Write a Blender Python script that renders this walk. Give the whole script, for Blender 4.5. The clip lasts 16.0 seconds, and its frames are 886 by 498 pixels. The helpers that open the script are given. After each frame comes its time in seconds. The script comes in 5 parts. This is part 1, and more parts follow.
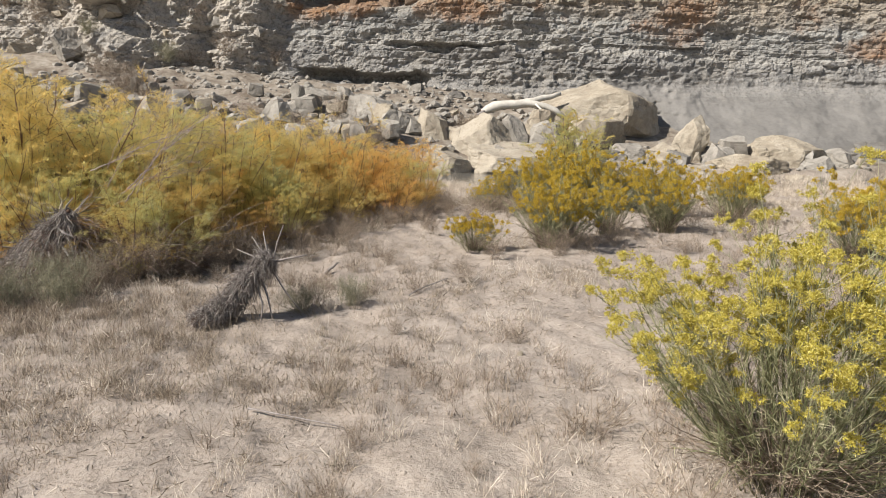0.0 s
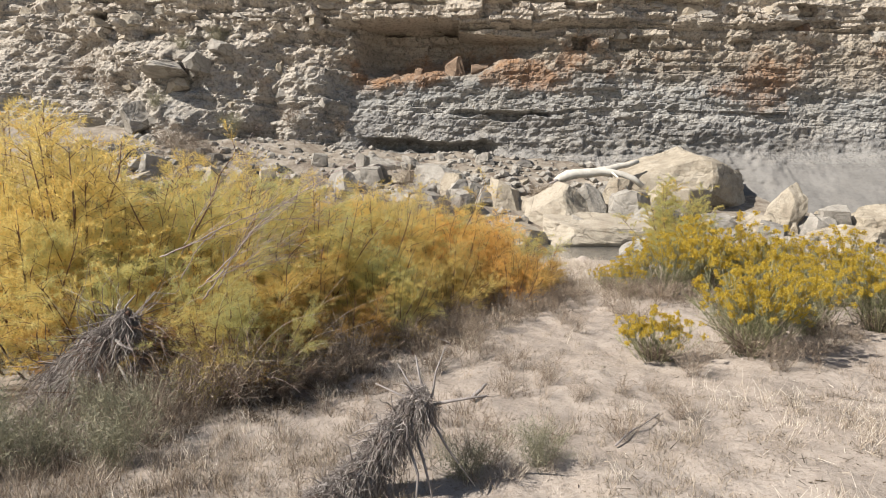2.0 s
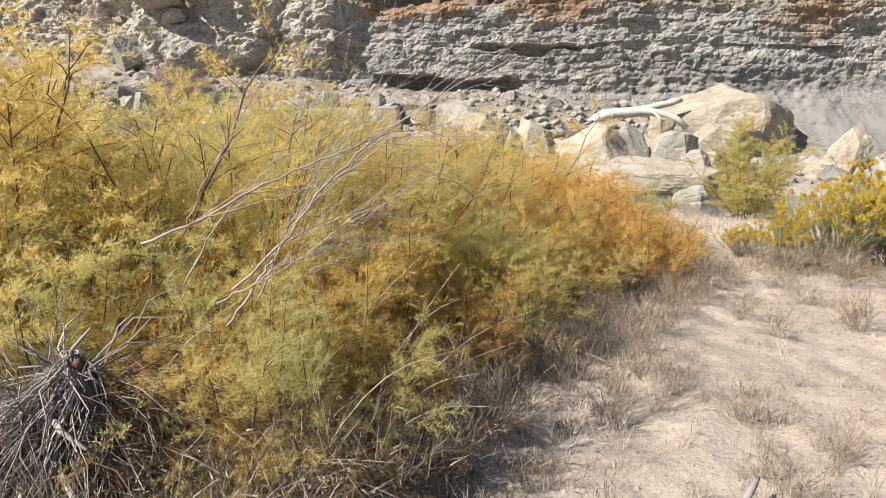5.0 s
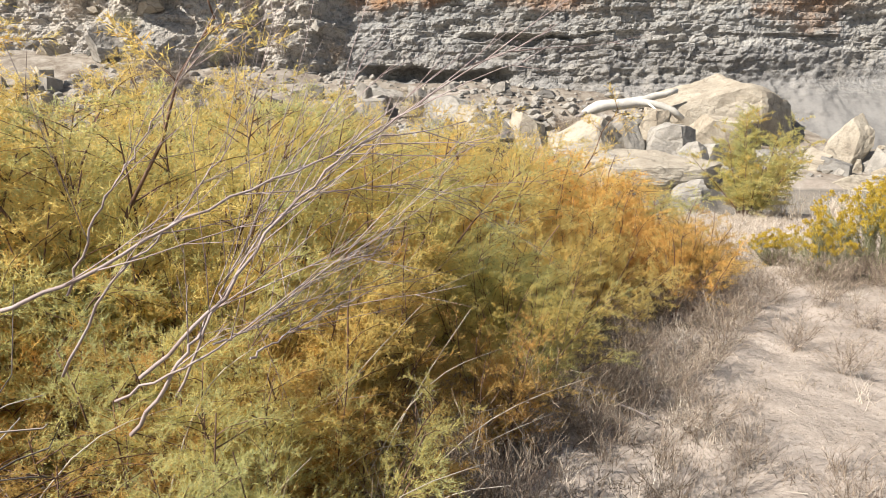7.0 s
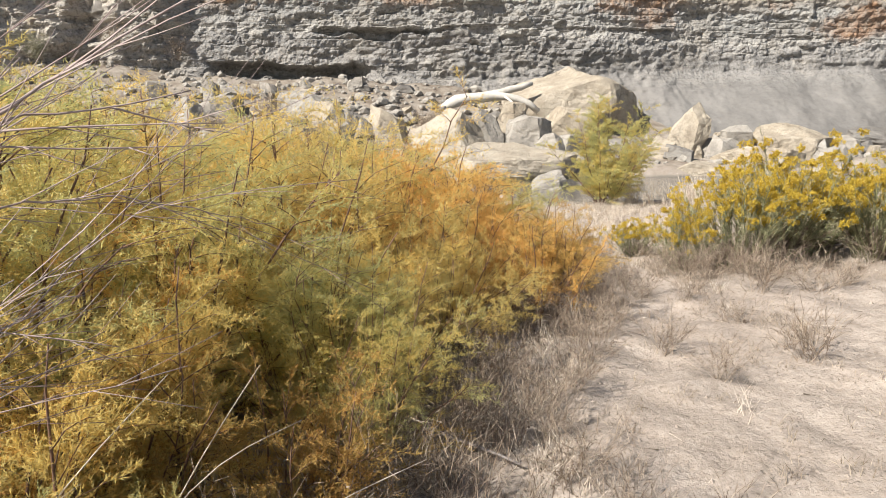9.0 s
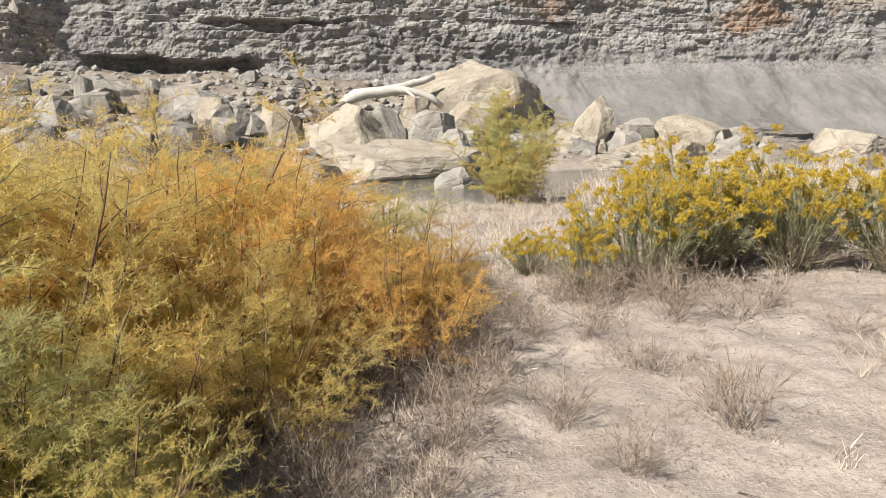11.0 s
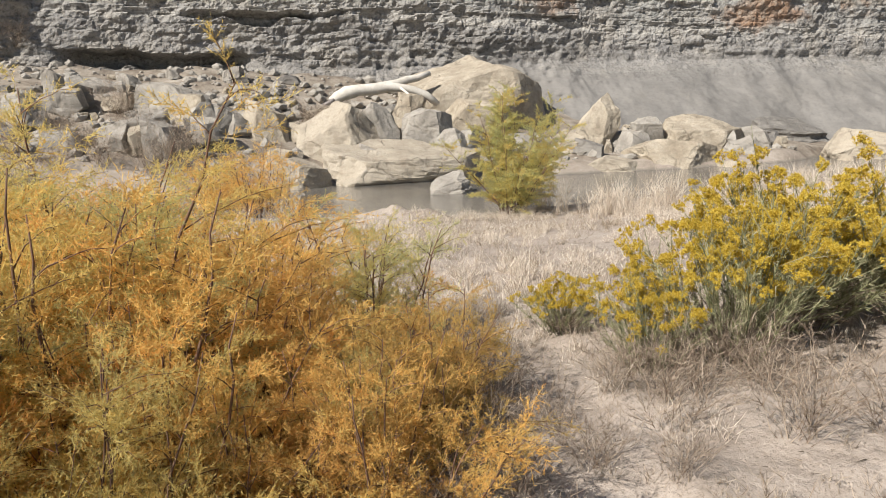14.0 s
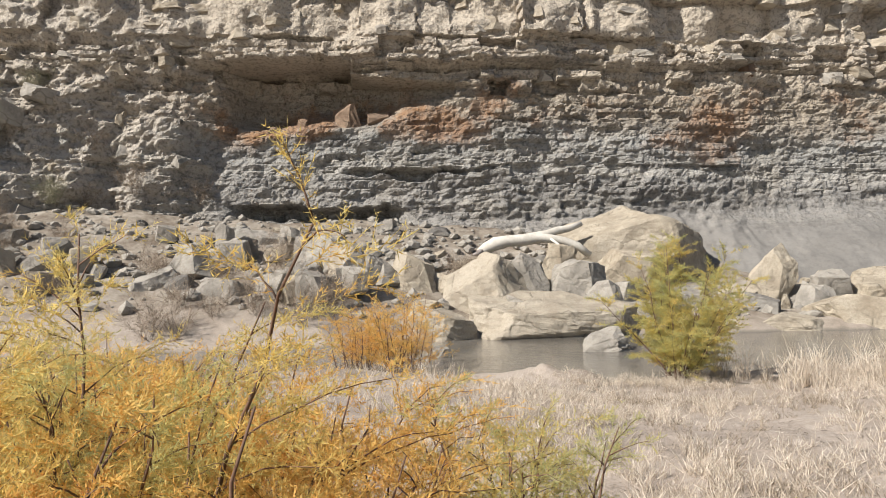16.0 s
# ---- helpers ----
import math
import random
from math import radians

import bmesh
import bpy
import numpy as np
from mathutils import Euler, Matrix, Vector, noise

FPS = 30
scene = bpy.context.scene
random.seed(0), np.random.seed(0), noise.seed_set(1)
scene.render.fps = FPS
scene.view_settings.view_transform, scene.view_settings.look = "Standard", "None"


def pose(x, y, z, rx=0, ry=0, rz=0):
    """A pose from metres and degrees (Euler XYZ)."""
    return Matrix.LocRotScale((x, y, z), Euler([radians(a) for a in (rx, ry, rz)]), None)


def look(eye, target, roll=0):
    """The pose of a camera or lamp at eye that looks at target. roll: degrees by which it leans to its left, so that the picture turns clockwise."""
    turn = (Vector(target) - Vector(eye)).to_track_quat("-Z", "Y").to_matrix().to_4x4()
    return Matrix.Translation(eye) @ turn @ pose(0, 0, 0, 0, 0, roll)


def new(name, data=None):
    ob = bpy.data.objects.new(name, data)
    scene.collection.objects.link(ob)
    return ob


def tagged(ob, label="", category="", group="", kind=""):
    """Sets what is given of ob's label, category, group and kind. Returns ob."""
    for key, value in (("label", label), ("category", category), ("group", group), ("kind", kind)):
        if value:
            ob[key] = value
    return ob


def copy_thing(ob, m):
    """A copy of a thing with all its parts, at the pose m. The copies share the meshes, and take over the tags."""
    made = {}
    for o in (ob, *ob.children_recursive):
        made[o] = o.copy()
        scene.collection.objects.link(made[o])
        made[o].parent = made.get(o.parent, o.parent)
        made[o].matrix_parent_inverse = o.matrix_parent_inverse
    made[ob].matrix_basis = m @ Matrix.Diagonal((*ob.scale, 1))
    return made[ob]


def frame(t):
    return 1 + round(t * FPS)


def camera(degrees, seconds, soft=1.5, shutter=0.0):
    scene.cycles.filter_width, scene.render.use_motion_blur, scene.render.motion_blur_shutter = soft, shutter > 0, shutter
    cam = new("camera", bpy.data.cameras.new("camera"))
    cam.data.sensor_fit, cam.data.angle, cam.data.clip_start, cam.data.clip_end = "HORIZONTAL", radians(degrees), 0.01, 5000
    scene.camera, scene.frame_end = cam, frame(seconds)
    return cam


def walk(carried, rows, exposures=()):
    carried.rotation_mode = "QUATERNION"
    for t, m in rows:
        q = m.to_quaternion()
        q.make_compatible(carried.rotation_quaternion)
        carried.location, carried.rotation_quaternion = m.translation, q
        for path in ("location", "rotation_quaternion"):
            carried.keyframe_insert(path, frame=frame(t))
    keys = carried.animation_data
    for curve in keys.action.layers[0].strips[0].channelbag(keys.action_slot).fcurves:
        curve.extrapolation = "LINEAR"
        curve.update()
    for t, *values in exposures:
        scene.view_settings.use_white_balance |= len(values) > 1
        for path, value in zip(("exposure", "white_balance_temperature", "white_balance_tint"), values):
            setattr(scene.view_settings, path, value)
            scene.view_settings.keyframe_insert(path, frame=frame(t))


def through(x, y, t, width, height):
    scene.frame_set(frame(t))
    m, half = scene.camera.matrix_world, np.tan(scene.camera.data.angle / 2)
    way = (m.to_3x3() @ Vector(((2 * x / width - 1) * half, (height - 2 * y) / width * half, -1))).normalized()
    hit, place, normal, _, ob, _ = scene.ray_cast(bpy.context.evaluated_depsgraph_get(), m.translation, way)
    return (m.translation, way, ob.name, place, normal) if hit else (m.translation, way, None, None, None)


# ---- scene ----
cam = camera(65.52, 16.0, soft=0.95)
PATH = [
    (0, (-0.000, -0.000, 1.562), (0.000, 9.822, -0.314), 1.02),
    (0.5, (-0.291, 0.530, 1.572), (-0.344, 10.398, -0.049), 0.93),
    (1, (-0.561, 0.995, 1.533), (-0.683, 10.870, -0.035), 0.88),
    (1.5, (-0.859, 1.482, 1.524), (-1.266, 11.413, 0.430), 0.87),
    (2, (-1.042, 1.898, 1.520), (-1.742, 11.833, 0.624), 0.69),
    (2.5, (-1.144, 2.378, 1.495), (-1.778, 12.336, 0.841), 0.51),
    (3, (-1.317, 2.810, 1.475), (-2.090, 12.759, 0.822), 0.76),
    (3.5, (-1.542, 3.217, 1.443), (-2.604, 13.129, 0.647), 0.73),
    (4, (-1.755, 3.662, 1.420), (-2.781, 13.523, 0.117), 0.78),
    (4.2, (-1.869, 3.823, 1.393), (-2.796, 13.673, -0.065), 0.72),
    (6.3, (-2.209, 4.671, 1.475), (-2.826, 14.495, -0.288), 0.44),
    (6.5, (-2.225, 4.790, 1.459), (-2.863, 14.622, -0.251), 0.10),
    (7, (-2.244, 5.094, 1.449), (-2.783, 14.917, -0.350), 0.30),
    (7.5, (-2.263, 5.310, 1.422), (-2.633, 15.146, -0.341), -0.07),
    (8, (-2.294, 5.452, 1.434), (-2.362, 15.297, -0.317), -0.28),
    (8.5, (-2.221, 5.600, 1.423), (-1.728, 15.429, -0.354), -0.70),
    (9, (-2.021, 5.799, 1.397), (-0.704, 15.539, -0.449), -1.00),
    (9.5, (-1.828, 6.035, 1.406), (0.138, 15.657, -0.479), -1.11),
    (10, (-1.711, 6.310, 1.417), (0.520, 15.861, -0.532), -1.21),
    (10.2, (-1.681, 6.417, 1.415), (0.695, 15.942, -0.490), -1.14),
    (12.3, (-0.990, 7.427, 1.420), (1.574, 16.881, -0.591), -1.58),
    (12.5, (-0.972, 7.534, 1.432), (1.624, 17.004, -0.459), -1.50),
    (13, (-1.001, 7.783, 1.449), (1.612, 17.209, -0.633), -1.34),
    (13.5, (-1.045, 8.037, 1.453), (1.545, 17.500, -0.485), -1.41),
    (14, (-1.092, 8.294, 1.445), (1.486, 17.751, -0.537), -1.54),
    (14.5, (-1.067, 8.566, 1.427), (1.504, 18.033, -0.513), -1.58),
    (15, (-1.037, 8.859, 1.432), (0.839, 18.671, 0.976), -1.62),
    (15.5, (-1.001, 9.143, 1.436), (0.076, 19.084, 1.512), -1.36),
    (16, (-0.928, 9.354, 1.454), (-0.334, 19.334, 1.672), -1.32),
]
walk(cam, [(t, look(e, a, r)) for t, e, a, r in PATH],
     [(0, 0.46), (3.5, 0.79), (6.3, 0.89), (9.5, 0.78), (12.5, 0.57), (14.5, 0.52), (16, 0.52)])

# ---- light ----
SUN_TO = Vector((-0.66, -0.37, 0.67)).normalized()
world = bpy.data.worlds.new("sky_world")
scene.world = world
world.use_nodes = True
wn = world.node_tree.nodes
sky = wn.new("ShaderNodeTexSky")
sky.sky_type, sky.sun_disc = "NISHITA", False
sky.sun_elevation = math.asin(SUN_TO.z)
sky.sun_rotation = math.atan2(SUN_TO.x, SUN_TO.y)
wn["Background"].inputs["Strength"].default_value = 0.056
world.node_tree.links.new(sky.outputs[0], wn["Background"].inputs["Color"])
sun_data = bpy.data.lights.new("sun", "SUN")
sun_data.energy, sun_data.angle, sun_data.color = 5.0, radians(0.55), (1.0, 0.94, 0.855)
sun = new("sun", sun_data)
sun.matrix_world = look(SUN_TO * 60, (0, 0, 0))

# ---- materials ----
def col(*c):
    return (c[0], c[1], c[2], 1.0)


class Mat:
    """A small builder for node materials."""

    def __init__(self, name, rough=0.9, metal=0.0, spec=0.25):
        self.m = bpy.data.materials.new(name)
        self.m.use_nodes = True
        self.t = self.m.node_tree
        self.b = self.t.nodes["Principled BSDF"]
        self.b.inputs["Roughness"].default_value = rough
        self.b.inputs["Metallic"].default_value = metal
        self.b.inputs["Specular IOR Level"].default_value = spec
        self.co = self.t.nodes.new("ShaderNodeTexCoord")

    def n(self, kind, **ins):
        nd = self.t.nodes.new(kind)
        for k, v in ins.items():
            self.put(nd.inputs[k.replace("_", " ")], v)
        return nd

    def put(self, sock, v):
        if isinstance(v, bpy.types.NodeSocket):
            self.t.links.new(v, sock)
        else:
            sock.default_value = v

    def coords(self, scale=(1, 1, 1), space="Object"):
        mp = self.n("ShaderNodeMapping", Vector=self.co.outputs[space])
        mp.inputs["Scale"].default_value = scale
        return mp.outputs[0]

    def noise(self, scale, detail=4.0, rough=0.55, vec=None, dist=0.0):
        nd = self.n("ShaderNodeTexNoise", Vector=vec if vec is not None else self.co.outputs["Object"], Scale=scale, Detail=detail, Roughness=rough, Distortion=dist)
        return nd.outputs["Fac"]

    def voro(self, scale, vec=None, feature="F1", out="Distance"):
        nd = self.n("ShaderNodeTexVoronoi", Vector=vec if vec is not None else self.co.outputs["Object"], Scale=scale)
        nd.feature = feature
        return nd.outputs[out]

    def ramp(self, fac, *stops, mode="LINEAR"):
        nd = self.n("ShaderNodeValToRGB", Fac=fac)
        nd.color_ramp.interpolation = mode
        el = nd.color_ramp.elements
        while len(el) < len(stops):
            el.new(0.5)
        for e, (p, c) in zip(el, stops):
            e.position, e.color = p, col(*c) if not isinstance(c, (int, float)) else col(c, c, c)
        return nd.outputs["Color"]

    def mix(self, fac, a, b, mode="MIX"):
        nd = self.t.nodes.new("ShaderNodeMix")
        nd.data_type, nd.blend_type = "RGBA", mode
        self.put(nd.inputs[0], fac)
        self.put(nd.inputs[6], col(*a) if isinstance(a, tuple) else a)
        self.put(nd.inputs[7], col(*b) if isinstance(b, tuple) else b)
        return nd.outputs[2]

    def math(self, op, a, b=0.0):
        nd = self.t.nodes.new("ShaderNodeMath")
        nd.operation = op
        self.put(nd.inputs[0], a)
        self.put(nd.inputs[1], b)
        return nd.outputs[0]

    def base(self, c):
        self.put(self.b.inputs["Base Color"], col(*c) if isinstance(c, tuple) else c)
        return self

    def bump(self, height, strength=0.5, dist=0.02):
        nd = self.n("ShaderNodeBump", Height=height, Strength=strength, Distance=dist)
        last = self.b.inputs["Normal"].links
        if last:
            self.t.links.new(last[0].from_socket, nd.inputs["Normal"])
        self.t.links.new(nd.outputs[0], self.b.inputs["Normal"])
        return self

    def island(self):
        return self.n("ShaderNodeNewGeometry").outputs["Random Per Island"]

    def each(self):
        return self.n("ShaderNodeObjectInfo").outputs["Random"]

    def leafy(self, c, amount=0.35):
        """Light that shines through thin leaves."""
        tr = self.n("ShaderNodeBsdfTranslucent", Color=c)
        mx = self.n("ShaderNodeMixShader", Fac=amount)
        self.t.links.new(self.b.outputs[0], mx.inputs[1])
        self.t.links.new(tr.outputs[0], mx.inputs[2])
        self.t.links.new(mx.outputs[0], self.t.nodes["Material Output"].inputs["Surface"])
        return self


def make_sand():
    k = Mat("dry_sand_and_silt", 0.95, spec=0.15)
    big = k.noise(0.35, 5.0)
    mid = k.noise(2.3, 6.0, 0.65)
    c = k.ramp(big, (0.3, (0.31, 0.262, 0.222)), (0.5, (0.38, 0.326, 0.28)), (0.72, (0.455, 0.395, 0.345)))
    c = k.mix(k.ramp(mid, (0.45, 0.0), (0.62, 0.6)), c, (0.27, 0.225, 0.187))
    c = k.mix(k.ramp(k.noise(0.8, 4.0, 0.6), (0.50, 0.0), (0.60, 0.45)), c, (0.25, 0.205, 0.168))
    # crumbs, droppings of bark and trodden straw
    c = k.mix(k.ramp(k.noise(9.0, 7.0, 0.7), (0.50, 0.0), (0.62, 0.5)), c, (0.22, 0.182, 0.15))
    c = k.mix(k.ramp(k.noise(30.0, 5.0, 0.75), (0.35, 0.0), (0.6, 0.4)), c, (0.50, 0.44, 0.385))
    c = k.mix(k.ramp(k.noise(42.0, 4.0, 0.65), (0.58, 0.0), (0.64, 0.55)), c, (0.15, 0.118, 0.09))
    crack = k.ramp(k.voro(5.0, vec=k.mix(0.12, k.co.outputs["Object"], k.n("ShaderNodeTexNoise", Vector=k.co.outputs["Object"], Scale=3.0).outputs["Color"]), feature="DISTANCE_TO_EDGE"), (0.0, 0.0), (0.04, 1.0))
    split = k.math("MULTIPLY", k.ramp(crack, (0.0, 0.3), (0.6, 0.0)), k.ramp(k.noise(0.9, 3.0), (0.52, 0.0), (0.60, 1.0)))
    c = k.mix(split, c, (0.16, 0.13, 0.10))
    xyz = k.n("ShaderNodeSeparateXYZ", Vector=k.co.outputs["Object"])
    # damp mud lower down by the stream
    wet = k.ramp(k.math("ADD", k.math("MULTIPLY", xyz.outputs[2], -1.0), k.math("MULTIPLY", mid, 0.14)), (0.64, 0.0), (0.74, 1.0))
    far = k.ramp(k.math("DIVIDE", k.math("ADD", xyz.outputs[1], k.math("MULTIPLY", mid, 3.0)), 60.0), (0.475, 0.0), (0.52, 1.0))
    soil = k.ramp(k.noise(1.3, 6.0, 0.75), (0.35, (0.14, 0.11, 0.085)), (0.5, (0.25, 0.215, 0.175)), (0.65, (0.36, 0.325, 0.28)))
    c = k.mix(far, c, soil)
    c = k.mix(wet, c, (0.14, 0.128, 0.11))
    k.base(c)
    k.bump(k.noise(5.0, 7.0, 0.75), 0.6, 0.06)
    k.bump(k.noise(24.0, 4.0, 0.7), 0.45, 0.02)
    k.bump(split, -0.5, 0.02)
    return k.m


def make_cliff():
    k = Mat("layered_shale_and_sandstone", 0.95, spec=0.1)
    xyz = k.n("ShaderNodeSeparateXYZ", Vector=k.co.outputs["Object"])
    warp = k.noise(0.10, 3.0)
    ragged = k.noise(1.6, 4.0, 0.6)
    z = k.math("ADD", xyz.outputs[2], k.math("MULTIPLY", k.math("SUBTRACT", warp, 0.5), 2.2))
    z = k.math("ADD", z, k.math("MULTIPLY", k.math("SUBTRACT", ragged, 0.5), 0.7))
    # beds dip towards +x
    z = k.math("ADD", z, k.math("MULTIPLY", xyz.outputs[0], 0.025))
    zz = k.math("DIVIDE", z, 20.0)
    c = k.ramp(zz, (0.0, (0.30, 0.285, 0.265)), (0.12, (0.30, 0.288, 0.272)), (0.20, (0.33, 0.32, 0.305)), (0.255, (0.325, 0.318, 0.305)), (0.268, (0.47, 0.455, 0.425)), (0.282, (0.33, 0.323, 0.307)),
               (0.335, (0.36, 0.362, 0.35)), (0.37, (0.36, 0.32, 0.27)), (0.42, (0.40, 0.345, 0.275)), (0.47, (0.49, 0.43, 0.35)), (0.52, (0.54, 0.475, 0.395)), (0.62, (0.56, 0.495, 0.41)))
    # thin beds
    thin = k.noise(1.0, 7.0, 0.7, vec=k.coords((0.2, 0.2, 2.8)))
    bare = k.ramp(zz, (0.50, 1.0), (0.57, 0.25))
    c = k.mix(k.math("MULTIPLY", k.ramp(thin, (0.40, 0.5), (0.47, 0.0)), bare), c, (0.18, 0.168, 0.155))
    c = k.mix(k.ramp(thin, (0.55, 0.0), (0.66, 0.5)), c, (0.46, 0.43, 0.38))
    # iron stains in the middle beds
    spot = k.noise(0.45, 6.0, 0.7)
    zone = k.ramp(zz, (0.31, 0.0), (0.35, 1.0), (0.44, 1.0), (0.48, 0.0))
    rust = k.math("MULTIPLY", k.ramp(spot, (0.52, 0.0), (0.62, 0.7)), zone)
    c = k.mix(rust, c, (0.30, 0.175, 0.10))
    for x0, z0, wx, wz in ((0.6, 7.3, 2.6, 1.1), (12.6, 7.4, 2.6, 1.7), (-5.0, 7.6, 2.6, 1.0), (23.0, 5.6, 3.0, 0.9)):
        away = k.n("ShaderNodeVectorMath", Vector=k.coords((1.0 / wx, 0.0, 1.0 / wz)))
        away.operation = "DISTANCE"
        away.inputs[1].default_value = (x0 / wx, 0.0, z0 / wz)
        near = k.math("SUBTRACT", k.math("ADD", 1.0, k.math("MULTIPLY", k.math("SUBTRACT", spot, 0.5), 3.0)), away.outputs["Value"])
        c = k.mix(k.ramp(near, (0.0, 0.0), (0.45, 0.75)), c, k.mix(ragged, (0.20, 0.10, 0.06), (0.42, 0.25, 0.13)))
    # silt washed down over the beds
    wash = k.math("MULTIPLY", k.ramp(k.noise(0.5, 6.0, 0.65, vec=k.coords((1.0, 1.0, 0.35))), (0.5, 0.0), (0.60, 0.65)), k.ramp(zz, (0.2, 1.0), (0.46, 0.2)))
    c = k.mix(wash, c, (0.37, 0.345, 0.305))
    # buff tone of mound and gully, lightened in place of sun that misses them
    mound = k.math("MULTIPLY", k.ramp(k.math("DIVIDE", k.math("ADD", xyz.outputs[0], 40.0), 40.0), (0.70, 1.0), (0.80, 0.0)), k.ramp(k.noise(0.7, 6.0, 0.7), (0.36, 0.2), (0.52, 0.95)))
    c = k.mix(mound, c, (0.53, 0.48, 0.415))
    # crumbling chips
    c = k.mix(k.ramp(k.noise(5.0, 7.0, 0.8), (0.42, 0.6), (0.50, 0.0)), c, (0.11, 0.10, 0.092))
    c = k.mix(k.ramp(k.noise(3.4, 7.0, 0.8), (0.53, 0.0), (0.64, 0.45)), c, (0.47, 0.435, 0.38))
    # the washed fan lies smooth
    fan = k.math("MULTIPLY", k.ramp(k.math("DIVIDE", xyz.outputs[0], 30.0), (0.16, 0.0), (0.36, 1.0)), k.ramp(zz, (0.15, 1.0), (0.21, 0.0)))
    c = k.mix(k.math("MULTIPLY", fan, 0.8), c, k.mix(k.ramp(k.noise(0.6, 4.0), (0.4, 0.0), (0.6, 1.0)), (0.16, 0.154, 0.146), (0.205, 0.197, 0.186)))
    firm = k.math("SUBTRACT", 1.0, k.math("MULTIPLY", fan, 0.85))
    k.base(c)
    k.bump(k.math("MULTIPLY", k.noise(1.0, 7.0, 0.75, vec=k.coords((1.0, 1.0, 3.6))), firm), 0.7, 0.15)
    k.bump(k.math("MULTIPLY", k.noise(6.0, 8.0, 0.8), firm), 0.85, 0.12)
    k.bump(k.math("MULTIPLY", k.voro(9.0), firm), 0.6, 0.06)
    return k.m


def make_rock(name, dark, mid, light, scale=1.0):
    k = Mat(name, 0.9, spec=0.2)
    a = k.noise(1.1 * scale, 5.0, 0.6)
    c = k.ramp(a, (0.32, dark), (0.5, mid), (0.68, light))
    bed = k.noise(1.0, 5.0, 0.6, vec=k.coords((0.5, 0.5, 7.0)))
    c = k.mix(k.ramp(bed, (0.34, 0.35), (0.44, 0.0)), c, dark)
    c = k.mix(k.ramp(k.noise(14.0, 6.0, 0.75), (0.42, 0.3), (0.52, 0.0)), c, (0.20, 0.17, 0.13))
    c = k.mix(k.math("MULTIPLY", k.each(), 0.4), c, k.mix(0.5, light, (0.40, 0.375, 0.33)))
    crack = k.ramp(k.voro(0.55 * scale, vec=k.mix(0.35, k.co.outputs["Object"], k.n("ShaderNodeTexNoise", Vector=k.co.outputs["Object"], Scale=2.0).outputs["Color"]), feature="DISTANCE_TO_EDGE"), (0.0, 0.0), (0.02, 1.0))
    c = k.mix(k.math("MULTIPLY", k.ramp(crack, (0.0, 0.6), (0.7, 0.0)), k.ramp(k.noise(1.6 * scale, 4.0), (0.46, 0.0), (0.58, 1.0))), c, (0.11, 0.095, 0.075))
    c = k.mix(k.ramp(k.noise(2.6, 7.0, 0.7), (0.40, 0.4), (0.47, 0.0)), c, dark)
    k.base(c)
    k.bump(crack, 0.35, 0.06)
    k.bump(bed, 0.5, 0.07)
    k.bump(k.noise(6.0, 8.0, 0.78), 0.9, 0.08)
    k.bump(k.noise(45.0, 4.0, 0.7), 0.4, 0.012)
    return k.m


def make_foliage(name, a, b, c3, dead, through=0.4):
    k = Mat(name, 0.75, spec=0.2)
    patch = k.noise(2.2, 3.0, 0.55, vec=k.n("ShaderNodeNewGeometry").outputs["Position"])
    mixed = k.math("ADD", k.math("MULTIPLY", k.island(), 0.4), k.math("MULTIPLY", k.math("ADD", patch, -0.22), 1.15))
    cc = k.ramp(mixed, (0.12, a), (0.45, b), (0.72, c3), (0.97, dead))
    k.base(cc)
    k.leafy(cc, through)
    return k.m


def make_wood(name, a, b, scale=1.0):
    k = Mat(name, 0.85, spec=0.2)
    g = k.noise(9.0 * scale, 5.0, 0.65)
    c = k.ramp(g, (0.3, a), (0.7, b))
    c = k.mix(k.math("MULTIPLY", k.island(), 0.5), c, a)
    k.base(c)
    k.bump(k.noise(40.0 * scale, 4.0, 0.6), 0.5, 0.006)
    return k.m


def make_blades(name, a, b, c3, through=0.25):
    k = Mat(name, 0.8, spec=0.2)
    cc = k.ramp(k.island(), (0.0, a), (0.5, b), (1.0, c3))
    k.base(cc)
    k.leafy(cc, through)
    return k.m


def make_water():
    k = Mat("silty_stream_water", 0.08, spec=0.5)
    k.base(k.ramp(k.noise(0.5, 3.0), (0.3, (0.13, 0.12, 0.105)), (0.7, (0.19, 0.175, 0.15))))
    k.bump(k.noise(3.0, 4.0, 0.6, vec=k.coords((0.6, 1.6, 1.0))), 0.35, 0.05)
    k.bump(k.noise(14.0, 3.0, 0.6, vec=k.coords((0.6, 1.4, 1.0))), 0.3, 0.012)
    return k.m


M_SAND, M_CLIFF, M_WATER = make_sand(), make_cliff(), make_water()
M_ROCK = make_rock("tan_sandstone", (0.27, 0.225, 0.17), (0.42, 0.365, 0.285), (0.51, 0.45, 0.365))
M_ROCK_GREY = make_rock("grey_sandstone", (0.20, 0.185, 0.165), (0.34, 0.315, 0.28), (0.46, 0.43, 0.385))
M_ROCK_DARK = make_rock("dark_shale", (0.11, 0.105, 0.10), (0.18, 0.17, 0.16), (0.26, 0.25, 0.23))
M_ROCK_RUST = make_rock("rusty_sandstone", (0.12, 0.075, 0.05), (0.20, 0.125, 0.08), (0.30, 0.21, 0.145))
M_TAM_Y = make_foliage("tamarisk_leaves_yellow", (0.56, 0.53, 0.25), (0.74, 0.61, 0.25), (0.82, 0.63, 0.22), (0.74, 0.45, 0.17), 0.62)
